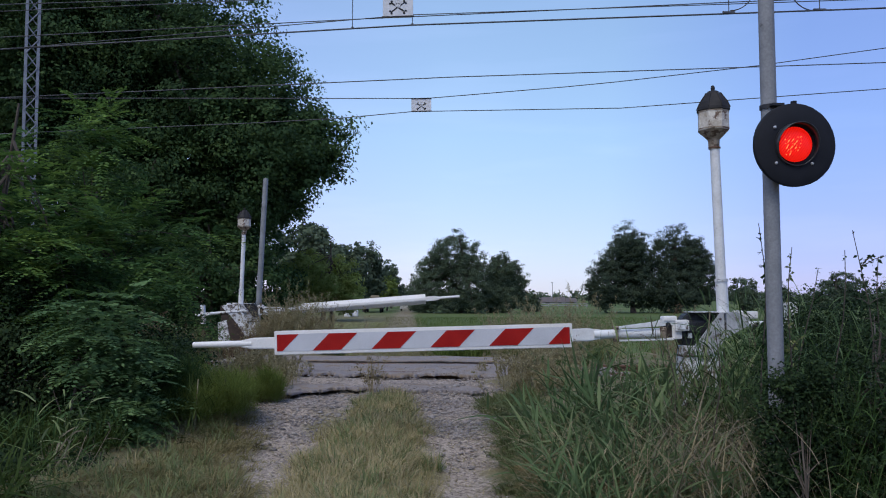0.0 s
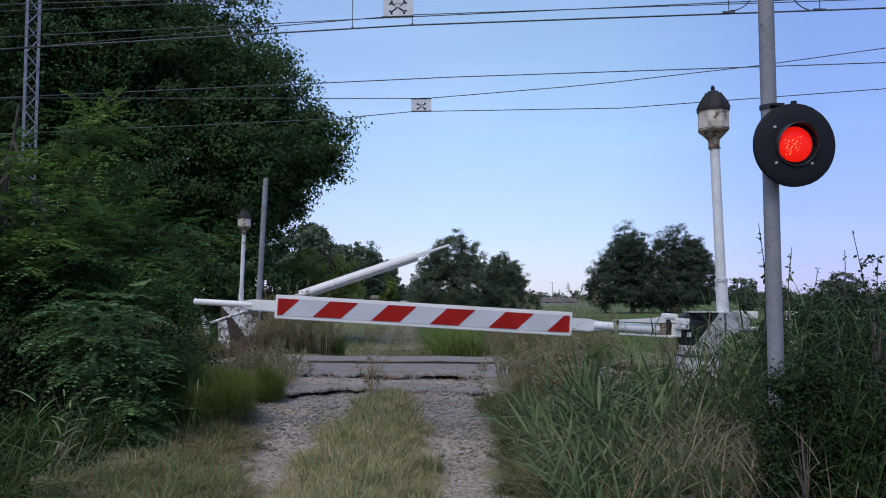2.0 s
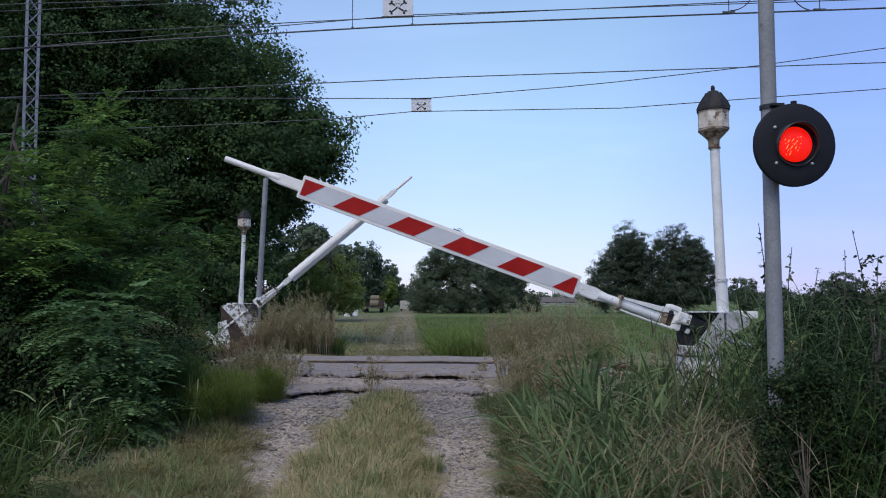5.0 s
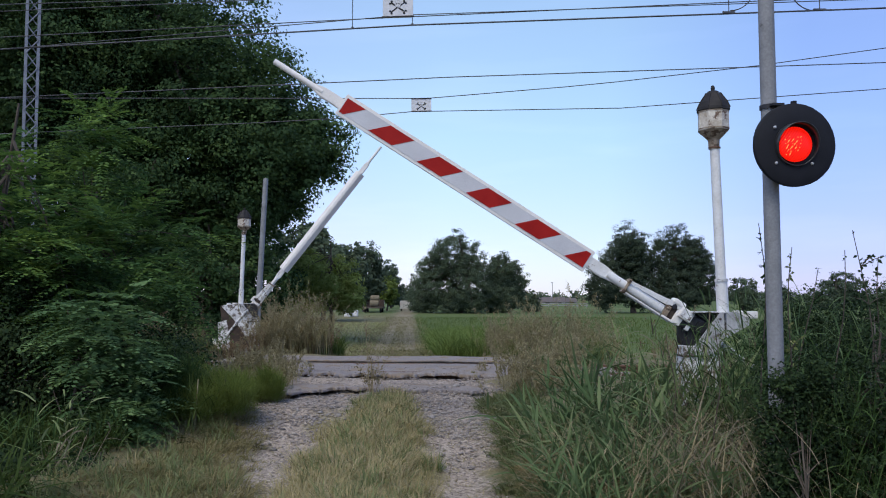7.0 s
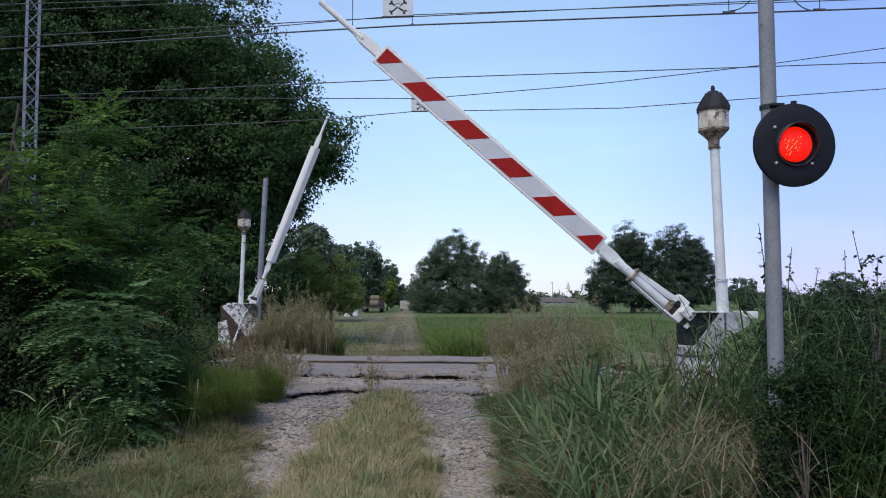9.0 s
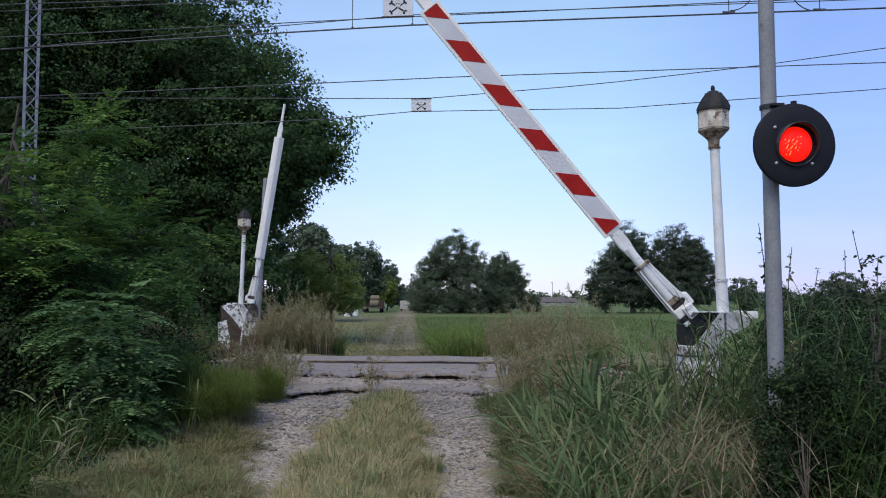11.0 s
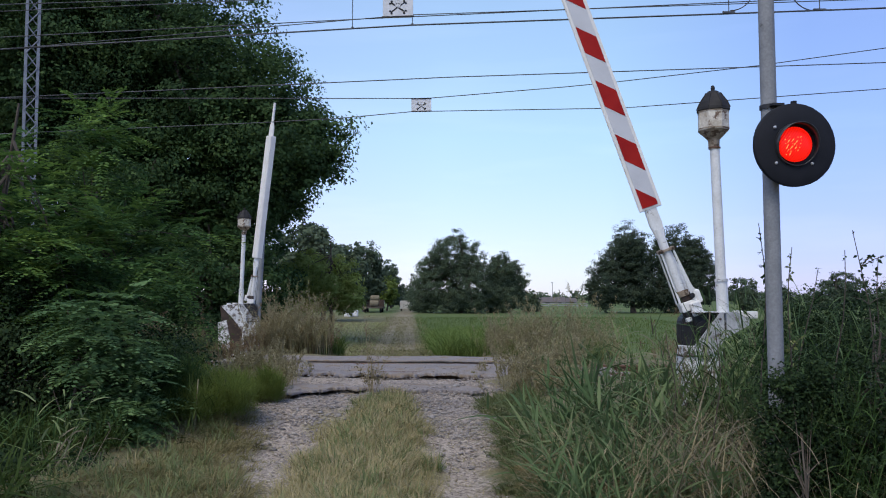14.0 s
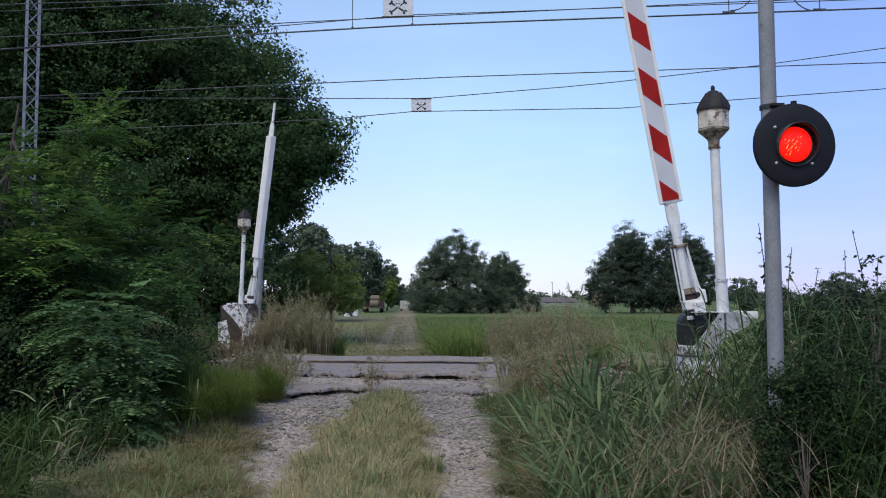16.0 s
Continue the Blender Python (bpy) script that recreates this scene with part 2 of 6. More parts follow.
# ground: soil with dry thatch; gravel where the attribute says so
M_GROUND, _nt, _p = nodes_of("soil_grass_and_gravel")
_at = _nt.nodes.new("ShaderNodeAttribute")
_at.attribute_name = "gravel"
_at2 = _nt.nodes.new("ShaderNodeAttribute")
_at2.attribute_name = "meadow"
_n1, _n2, _n3, _n4 = noise_tex(_nt, 1.2, 6), noise_tex(_nt, 22, 5), noise_tex(_nt, 0.05, 4), noise_tex(_nt, 110, 3)
_soil = ramp(_nt, [(0.3, (0.1, 0.085, 0.05)), (0.55, (0.2, 0.175, 0.1)), (0.75, (0.3, 0.26, 0.16))])
_grav = ramp(_nt, [(0.25, (0.145, 0.117, 0.097)), (0.5, (0.34, 0.285, 0.24)), (0.78, (0.5, 0.425, 0.36))])
_mead = ramp(_nt, [(0.35, (0.08, 0.118, 0.04)), (0.55, (0.11, 0.142, 0.052)), (0.7, (0.165, 0.172, 0.078))])
_nt.links.new(_n1.outputs["Fac"], _soil.inputs[0])
_vo = _nt.nodes.new("ShaderNodeTexVoronoi")
_vo.inputs["Scale"].default_value, _vo.inputs["Randomness"].default_value = 46, 1.0
_vt = _nt.nodes.new("ShaderNodeTexCoord")
_nt.links.new(_vt.outputs["Object"], _vo.inputs["Vector"])
_sep = _nt.nodes.new("ShaderNodeSeparateColor")
_nt.links.new(_vo.outputs["Color"], _sep.inputs[0])
_gm = _nt.nodes.new("ShaderNodeMath")
_gm.operation = 'MULTIPLY_ADD'
_gm.inputs[1].default_value = 0.4
_nt.links.new(_sep.outputs[0], _gm.inputs[0])
_gn = _nt.nodes.new("ShaderNodeMath")
_gn.operation = 'MULTIPLY'
_gn.inputs[1].default_value = 0.6
_nt.links.new(_n2.outputs["Fac"], _gn.inputs[0])
_nt.links.new(_gn.outputs[0], _gm.inputs[2])
_nt.links.new(_gm.outputs[0], _grav.inputs[0])
_nt.links.new(_n3.outputs["Fac"], _mead.inputs[0])
_m1, _m2, _m3 = [_nt.nodes.new("ShaderNodeMix") for _ in range(3)]
for _m in (_m1, _m2, _m3):
    _m.data_type = 'RGBA'
_nt.links.new(_at2.outputs["Fac"], _m1.inputs[0])
_nt.links.new(_soil.outputs[0], _m1.inputs[6])
_nt.links.new(_mead.outputs[0], _m1.inputs[7])
_nt.links.new(_at.outputs["Fac"], _m2.inputs[0])
_nt.links.new(_m1.outputs[2], _m2.inputs[6])
_nt.links.new(_grav.outputs[0], _m2.inputs[7])
_m3.blend_type = 'OVERLAY'
_m3.inputs[0].default_value = 0.5
_nt.links.new(_m2.outputs[2], _m3.inputs[6])
_nt.links.new(_n4.outputs["Fac"], _m3.inputs[7])
_nt.links.new(_m3.outputs[2], _p.inputs["Base Color"])
_p.inputs["Roughness"].default_value, _p.inputs["Specular IOR Level"].default_value = 0.95, 0.1
_bp = _nt.nodes.new("ShaderNodeBump")
_bp.inputs["Strength"].default_value, _bp.inputs["Distance"].default_value = 0.5, 0.03
_bs = _nt.nodes.new("ShaderNodeMath")
_bs.operation = 'SUBTRACT'
_nt.links.new(_n2.outputs["Fac"], _bs.inputs[0])
_nt.links.new(_vo.outputs["Distance"], _bs.inputs[1])
_nt.links.new(_bs.outputs[0], _bp.inputs["Height"])
_nt.links.new(_bp.outputs[0], _p.inputs["Normal"])

# red signal lens: the lamp that is lit
M_LENS, _nt, _p = nodes_of("lit_red_lens")
_w = _nt.nodes.new("ShaderNodeTexWave")
_tc = _nt.nodes.new("ShaderNodeTexCoord")
_mp = _nt.nodes.new("ShaderNodeMapping")
_mp.inputs["Rotation"].default_value = (0, radians(-35), 0)
_w.bands_direction = 'X'
_w.inputs["Scale"].default_value, _w.inputs["Distortion"].default_value = 26, 0.4
_nt.links.new(_tc.outputs["Object"], _mp.inputs[0])
_nt.links.new(_mp.outputs[0], _w.inputs["Vector"])
_r = ramp(_nt, [(0.15, (0.42, 0.0, 0.0)), (0.55, (0.9, 0.003, 0.0)), (1.0, (1.0, 0.022, 0.004))])
_nt.links.new(_w.outputs["Fac"], _r.inputs[0])
_nt.links.new(_r.outputs[0], _p.inputs["Emission Color"])
_p.inputs["Emission Strength"].default_value = 1.0
_p.inputs["Base Color"].default_value = (0.4, 0.01, 0.01, 1)
_p.inputs["Roughness"].default_value, _p.inputs["Specular IOR Level"].default_value = 0.35, 0.2
M_GLINT, _nt, _p = nodes_of("bright_lens_facets")
_p.inputs["Emission Color"].default_value = (1.0, 0.14, 0.03, 1)
_p.inputs["Emission Strength"].default_value = 1.8
_p.inputs["Base Color"].default_value = (0.5, 0.05, 0.02, 1)

# ---- mesh helpers ----
UP = np.array([0, 0, 1.0])


def quads_mesh(name, verts, faces, material, smooth=False, tone=None):
    """A mesh from arrays: verts (n,3), faces (m,4) or (m,3)."""
    verts, faces = np.asarray(verts, np.float32).reshape(-1, 3), np.asarray(faces, np.int32)
    me = bpy.data.meshes.new(name)
    k = faces.shape[1]
    me.vertices.add(len(verts))
    me.vertices.foreach_set("co", verts.ravel())
    me.loops.add(faces.size)
    me.loops.foreach_set("vertex_index", faces.ravel())
    me.polygons.add(len(faces))
    me.polygons.foreach_set("loop_start", np.arange(len(faces), dtype=np.int32) * k)
    if smooth:
        me.polygons.foreach_set("use_smooth", np.ones(len(faces), bool))
    me.update(calc_edges=True)
    me.materials.append(material)
    if tone is not None:
        at = me.attributes.new("tone", 'FLOAT', 'FACE')
        at.data.foreach_set("value", np.asarray(tone, np.float32))
    return me


def part(name, bm, material, parent, label=""):
    """Links a bmesh as one mesh object under a thing or a part."""
    me = bpy.data.meshes.new(name)
    bm.normal_update()
    bm.to_mesh(me)
    bm.free()
    me.materials.append(material)
    ob = new(name, me)
    ob.parent = parent
    return tagged(ob, label)


def mpart(name, me, parent, label="", kind=""):
    ob = new(name, me)
    ob.parent = parent
    return tagged(ob, label, kind=kind)


def thing(name, m, label, category, group="", kind=""):
    ob = new(name)
    ob.matrix_world = m
    ob.empty_display_size = 0.1
    return tagged(ob, label, category, group, kind)


def box(bm, x0, x1, y0, y1, z0, z1, bevel=0.0):
    r = bmesh.ops.create_cube(bm, size=1)
    for v in r["verts"]:
        v.co = Vector(((x0 + x1) / 2 + v.co.x * (x1 - x0), (y0 + y1) / 2 + v.co.y * (y1 - y0), (z0 + z1) / 2 + v.co.z * (z1 - z0)))
    if bevel:
        es = list({e for v in r["verts"] for e in v.link_edges})
        bmesh.ops.bevel(bm, geom=es, offset=bevel, segments=2, affect='EDGES', profile=0.6)
    return bm


def tube(bm, path, radii, sides=10, cap=True):
    """A round tube along a path of points."""
    pts = [Vector(p) for p in path]
    if not hasattr(radii, "__len__"):
        radii = [radii] * len(pts)
    rings = []
    up = Vector((0, 0, 1))
    for i, p in enumerate(pts):
        d = (pts[min(i + 1, len(pts) - 1)] - pts[max(i - 1, 0)]).normalized()
        a = d.cross(up if abs(d.z) < 0.95 else Vector((1, 0, 0))).normalized()
        b = d.cross(a)
        rings.append([bm.verts.new(p + radii[i] * (math.cos(k * math.tau / sides) * a + math.sin(k * math.tau / sides) * b)) for k in range(sides)])
    for r0, r1 in zip(rings, rings[1:]):
        for k in range(sides):
            f = bm.faces.new((r0[k], r0[(k + 1) % sides], r1[(k + 1) % sides], r1[k]))
            f.smooth = sides > 6
    if cap:
        for f in (bm.faces.new(rings[0][::-1]), bm.faces.new(rings[-1])):
            for e in f.edges:
                e.smooth = False
    bmesh.ops.recalc_face_normals(bm, faces=bm.faces)
    return bm


def lathe(bm, profile, sides=24, smooth=True, turn=0.0):
    """A solid of revolution about z from (radius, height) pairs."""
    rings = [[bm.verts.new((r * math.cos(turn + k * math.tau / sides), r * math.sin(turn + k * math.tau / sides), z)) for k in range(sides)] for r, z in profile]
    for r0, r1 in zip(rings, rings[1:]):
        for k in range(sides):
            bm.faces.new((r0[k], r0[(k + 1) % sides], r1[(k + 1) % sides], r1[k])).smooth = smooth
    for f in (bm.faces.new(rings[0][::-1]), bm.faces.new(rings[-1])):
        for e in f.edges:
            e.smooth = False
    for e in bm.edges:
        if len(e.link_faces) == 2 and e.calc_face_angle(0) > 0.6:
            e.smooth = False
    return bm


def extrude_poly(bm, pts, y0, y1):
    """A plate: an outline in x, z drawn out along y."""
    a = [bm.verts.new((x, y0, z)) for x, z in pts]
    b = [bm.verts.new((x, y1, z)) for x, z in pts]
    n = len(pts)
    bm.faces.new(a)
    bm.faces.new(b[::-1])
    for i in range(n):
        bm.faces.new((a[i], b[i], b[(i + 1) % n], a[(i + 1) % n]))
    bmesh.ops.recalc_face_normals(bm, faces=bm.faces)
    return bm


def clip_x(poly, lo, hi):
    for s, lim in ((1, lo), (-1, hi)):
        out = []
        for (x0, z0), (x1, z1) in zip(poly, poly[1:] + poly[:1]):
            a, b = s * (x0 - lim) >= 0, s * (x1 - lim) >= 0
            if a:
                out.append((x0, z0))
            if a != b:
                f = (lim - x0) / (x1 - x0)
                out.append((lim, z0 + f * (z1 - z0)))
        poly = out
    return poly


def unit(v):
    return v / np.maximum(np.linalg.norm(v, axis=-1, keepdims=True), 1e-9)


def leaf_quads(centres, axis, normal, length, width, droop=0.15):
    """One folded rhombic leaf at each centre."""
    axis, n = unit(axis), unit(normal)
    side = unit(np.cross(axis, n))
    n = np.cross(side, axis)
    L, W = np.asarray(length).reshape(-1, 1), np.asarray(width).reshape(-1, 1)
    v = np.stack([centres - axis * L * 0.5, centres + side * W * 0.5 - axis * L * 0.05, centres + axis * L * 0.5 - n * L * droop, centres - side * W * 0.5 - axis * L * 0.05], 1)
    f = np.arange(len(centres) * 4).reshape(-1, 4)
    return v.reshape(-1, 3), f


def leaf_cloud(rng, blobs, clumps, per, clump_r, length, width, flat=0.65, inner=0.5, puff=1.1):
    """Leaves gathered in clumps over the uneven shells of several ellipsoids (x, y, z, rx, ry, rz)."""
    blobs = np.array(blobs, float)
    vol = blobs[:, 3] * blobs[:, 5]
    which = rng.choice(len(blobs), clumps, p=vol / vol.sum())
    d = unit(rng.normal(size=(clumps, 3)))
    lump = 1 + 0.16 * np.sin(d[:, 0] * 5 + which) * np.cos(d[:, 2] * 6 + which * 2) + 0.1 * rng.normal(size=clumps)
    rad = (inner + (1 - inner) * rng.random(clumps) ** 0.6) * np.clip(lump, 0.6, 1.25)
    cc = blobs[which, :3] + d * rad[:, None] * blobs[which, 3:]
    size = clump_r * (0.6 + 0.8 * rng.random(clumps))
    idx = np.repeat(np.arange(clumps), per)
    off = unit(rng.normal(size=(len(idx), 3))) * (rng.random(len(idx)) ** 0.6)[:, None] * np.array([1, 1, flat]) * 0.85
    p = cc[idx] + off * size[idx][:, None]
    out = unit(p - blobs[which, :3][idx])
    nrm = unit(off * puff + out * 0.4 + np.array([0, 0, 0.5]) + rng.normal(size=p.shape) * 0.45)
    ax = unit(np.cross(nrm, rng.normal(size=p.shape)))
    s = 0.65 + 0.7 * rng.random(len(p))
    v, f = leaf_quads(p, ax, nrm, length * s, width * s)
    # tone: random per clump, plus painted top light on each blob's upper half
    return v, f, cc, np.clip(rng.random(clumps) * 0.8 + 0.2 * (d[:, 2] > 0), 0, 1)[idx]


def blades(rng, base, height, width, lean, droop=0.5, segs=3, heading=None):
    """Curved tapering grass blades standing on the base points."""
    n = len(base)
    a = rng.random(n) * math.tau if heading is None else heading
    out = np.stack([np.cos(a), np.sin(a), 0 * a], 1)
    side = np.stack([-np.sin(a), np.cos(a), 0 * a], 1)
    tw = rng.normal(size=n) * 0.7
    side = side * np.cos(tw)[:, None] + out * np.sin(tw)[:, None]
    h, w, ln = [np.broadcast_to(np.asarray(q, float), n)[:, None] for q in (height, width, lean)]
    rows = []
    for i in range(segs + 1):
        s = i / segs
        c = base + np.array([0, 0, 1.0]) * h * (s - droop * ln * s ** 2.5) + out * h * ln * (0.35 * s + 0.65 * s ** 2)
        ww = w * (1 - s) ** 0.6 * 0.5 + 0.0004
        rows += [c - side * ww, c + side * ww]
    v = np.stack(rows, 1)
    k = 2 * (segs + 1)
    f = np.concatenate([np.stack([np.arange(n) * k + 2 * i, np.arange(n) * k + 2 * i + 1, np.arange(n) * k + 2 * i + 3, np.arange(n) * k + 2 * i + 2], 1) for i in range(segs)])
    return v.reshape(-1, 3), f


def joined(pieces):
    vs, fs, o = [], [], 0
    for v, f in pieces:
        vs.append(v)
        fs.append(f + o)
        o += len(v)
    return np.concatenate(vs), np.concatenate(fs)

# ---- the plan ----
SKEW = radians(5)                       # the railway runs 5 degrees askew to the view
TRACK = pose(-0.7, 12.9, 0, 0, 0, -5)   # u along the rails, d across them
LANE = -0.042                           # the lane beyond drifts to the left


def across(x, y):
    """Distance from the track's centre line."""
    return (y - 12.9) * math.cos(SKEW) + (x + 0.7) * math.sin(SKEW)


def sstep(a, b, v):
    t = np.clip((v - a) / (b - a), 0, 1)
    return t * t * (3 - 2 * t)


def rut_at(y):
    """Middle of the rut on the bushes' side, which drifts outwards."""
    return -1.28 - 0.152 * (np.clip(y, 4.5, 9.5) - 5.7)


def height(x, y):
    """Ground height: a flat lane, a low embankment for the railway, shallow verges."""
    x, y = np.asarray(x, float), np.asarray(y, float)
    d = (y - 12.9) * math.cos(SKEW) + (x + 0.7) * math.sin(SKEW)
    z = 0.19 * sstep(-6.2, -3.6, d) * (1 - sstep(2.6, 6.5, d)) - 0.12 * sstep(4, 16, d)
    off = np.abs(x + 0.72) - 1.25
    near = 1 - sstep(14, 20, y)
    z = z + near * (0.1 * sstep(0.0, 0.7, off) - 0.22 * sstep(1.4, 3.2, off))
    mid = np.exp(-((x + 0.62) / 0.42) ** 2) * 0.06
    rut = -0.04 * (np.exp(-((x - rut_at(y)) / 0.28) ** 2) + np.exp(-((x - 0.16) / 0.28) ** 2))
    z = z + (mid + rut) * (1 - sstep(-4.4, -3.4, d))
    z = z + 0.065 * sstep(-2.9, -2.4, d) * (1 - sstep(-1.6, -1.2, d)) * (np.abs(x + 0.7) < 2)
    z = z + (1 - sstep(40, 120, y)) * (1 - 0.85 * sstep(14, 19, y)) * (0.018 * np.sin(x * 5.1 + y * 1.7) * np.sin(y * 4.3 - x) + 0.02 * np.sin(x * 1.9 - y * 2.3))
    return z


# ---- ground: one sheet to the horizon ----
def ground_axis(lo, hi, fine, far):
    a = list(np.arange(lo, hi + fine / 2, fine))
    s, up, dn = fine, [], []
    v = hi
    while v < far:
        s *= 1.3
        v += s
        up.append(v)
    s, v = fine, lo
    while v > -far:
        s *= 1.3
        v -= s
        dn.append(v)
    return np.array(dn[::-1] + a + up)


gx, gy = ground_axis(-4, 3.2, 0.06, 2500), ground_axis(4.0, 17, 0.06, 2500)
gy = np.concatenate([gy[gy < 17.01], np.arange(17.2, 64, 0.2), gy[gy > 64.5]])
GX, GY = np.meshgrid(gx, gy)
GZ = height(GX, GY)
nx, ny = len(gx), len(gy)
ij = np.arange(nx * ny).reshape(ny, nx)
gf = np.stack([ij[:-1, :-1], ij[:-1, 1:], ij[1:, 1:], ij[1:, :-1]], -1).reshape(-1, 4)
g_me = quads_mesh("ground", np.stack([GX, GY, GZ], -1), gf, M_GROUND, True)
wob = 0.09 * np.sin(GY * 3.1) + 0.06 * np.sin(GY * 7.7 + 1) + 0.05 * np.sin(GX * 11 + GY * 9)
dd = (GY - 12.9) * math.cos(SKEW) + (GX + 0.7) * math.sin(SKEW)
ruts = np.maximum(1 - sstep(0.26, 0.42, np.abs(GX - rut_at(GY)) + wob - 0.07 * (np.clip(GY, 5.7, 9.5) - 7.4)), 1 - sstep(0.22, 0.38, np.abs(GX - 0.17) + wob))
apron = sstep(-4.6, -3.9, dd + wob) * (1 - sstep(2.2, 3.2, dd)) * (1 - sstep(1.3, 1.6, np.abs(GX + 0.82) + wob)) * sstep(-0.55, -0.3, GX - rut_at(GY) + wob)
lane_x = np.abs(GX + 0.4 - LANE * GY)
beyond = sstep(3, 5, dd) * (1 - sstep(0.5, 0.95, lane_x + wob)) * 0.8 * (1 - sstep(90, 140, GY))
gravel = np.clip(np.maximum(np.maximum(ruts * (dd < -1), apron), beyond * 0.32), 0, 1)
at = g_me.attributes.new("gravel", 'FLOAT', 'POINT')
at.data.foreach_set("value", gravel.ravel().astype(np.float32))
at = g_me.attributes.new("meadow", 'FLOAT', 'POINT')
at.data.foreach_set("value", (sstep(5, 9, dd) * (1 - np.clip(beyond * 1.6, 0, 1)) * (1 - 0.75 * (GX + 0.4 < LANE * GY) * (1 - sstep(60, 75, GY)))).ravel().astype(np.float32))
ground = tagged(new("ground", g_me), "grassy earth with a rutted gravel lane across it", "ground", kind="structure")


# ---- railway: ballast, rails, sleepers, worn asphalt over the crossing ----
def stones(rng, pts, size, material, name, squash=0.6):
    """Loose angular stones: skewed octahedra at the points."""
    n = len(pts)
    s = size * (0.35 + 1.5 * rng.random(n) ** 3)
    dirs = np.array([[1, 0, 0], [0, 1, 0], [-1, 0, 0], [0, -1, 0], [0, 0, 1], [0, 0, -1]], float)
    a = rng.random(n) * math.tau
    rot = np.stack([np.stack([np.cos(a), -np.sin(a), 0 * a], 1), np.stack([np.sin(a), np.cos(a), 0 * a], 1), np.stack([0 * a, 0 * a, 1 + 0 * a], 1)], 1)
    v = dirs[None] * (0.6 + 0.6 * rng.random((n, 6, 1))) + 0.18 * rng.normal(size=(n, 6, 3))
    v = np.einsum("nij,nkj->nki", rot, v) * s[:, None, None] * 0.5
    v[:, :, 2] *= squash
    v += pts[:, None, :]
    tri = np.array([[0, 1, 4], [1, 2, 4], [2, 3, 4], [3, 0, 4], [1, 0, 5], [2, 1, 5], [3, 2, 5], [0, 3, 5]])
    f = (np.arange(n)[:, None, None] * 6 + tri[None]).reshape(-1, 3)
    return quads_mesh(name, v, f, material)


def rail_profile_mesh(length):
    prof = [(-0.075, 0), (0.075, 0), (0.075, 0.012), (0.012, 0.035), (0.012, 0.11), (0.035, 0.118), (0.035, 0.148), (0.026, 0.155), (-0.026, 0.155), (-0.035, 0.148), (-0.035, 0.118), (-0.012, 0.11), (-0.012, 0.035), (-0.075, 0.012)]
    bm = bmesh.new()
    a = [bm.verts.new((-length / 2, y, z)) for y, z in prof]
    b = [bm.verts.new((length / 2, y, z)) for y, z in prof]
    for i in range(len(prof)):
        bm.faces.new((a[i], a[(i + 1) % len(prof)], b[(i + 1) % len(prof)], b[i]))
    bm.faces.new(a)
    bm.faces.new(b)
    bmesh.ops.recalc_face_normals(bm, faces=bm.faces)
    return bm


track = thing("railway_track", TRACK, "single railway track of rusty rails on concrete sleepers", "railway track", kind="structure")
for d in (-0.755, 0.755):
    r = part("rail", rail_profile_mesh(90), M_RAIL, track)
    r.location = (0, d, 0.13)
sl = bmesh.new()
box(sl, -0.12, 0.12, -1.2, 1.2, -0.05, 0.13, 0.015)
first = part("sleeper", sl, M_CONCRETE, track)
first.location = (-36, 0, 0.0)
for i in range(1, 121):
    o = new("sleeper", first.data)
    o.parent = track
    o.location = (-36 + 0.6 * i, 0, 0.0)

rs = np.random.default_rng(3)
n = 11000
u, d = rs.uniform(-16, 14, n), rs.normal(0, 1.1, n).clip(-2.3, 2.3)
keep = (u < -2.7) | (u > 1.85)
u, d = u[keep], d[keep]
bz = 0.11 - 0.1 * sstep(1.3, 2.3, np.abs(d)) + 0.02 * rs.random(len(u))
mid_n = 1500          # stones in the gap between the paving and the far edge
u, d = np.concatenate([u, rs.uniform(-2.4, 1.8, mid_n)]), np.concatenate([d, rs.uniform(0.0, 0.72, mid_n)])
bz = np.concatenate([bz, 0.1 + 0.03 * rs.random(mid_n)])
bp_ = np.stack([-0.7 + u * math.cos(SKEW) + d * math.sin(SKEW), 12.9 - u * math.sin(SKEW) + d * math.cos(SKEW), bz], 1)
bp_[:, 2] += np.maximum(height(bp_[:, 0], bp_[:, 1]) - 0.1, 0)
tagged(new("ballast", stones(rs, bp_, 0.06, F_STONE, "ballast")), "grey crushed stone ballast under the rails", "ballast", kind="stuff")


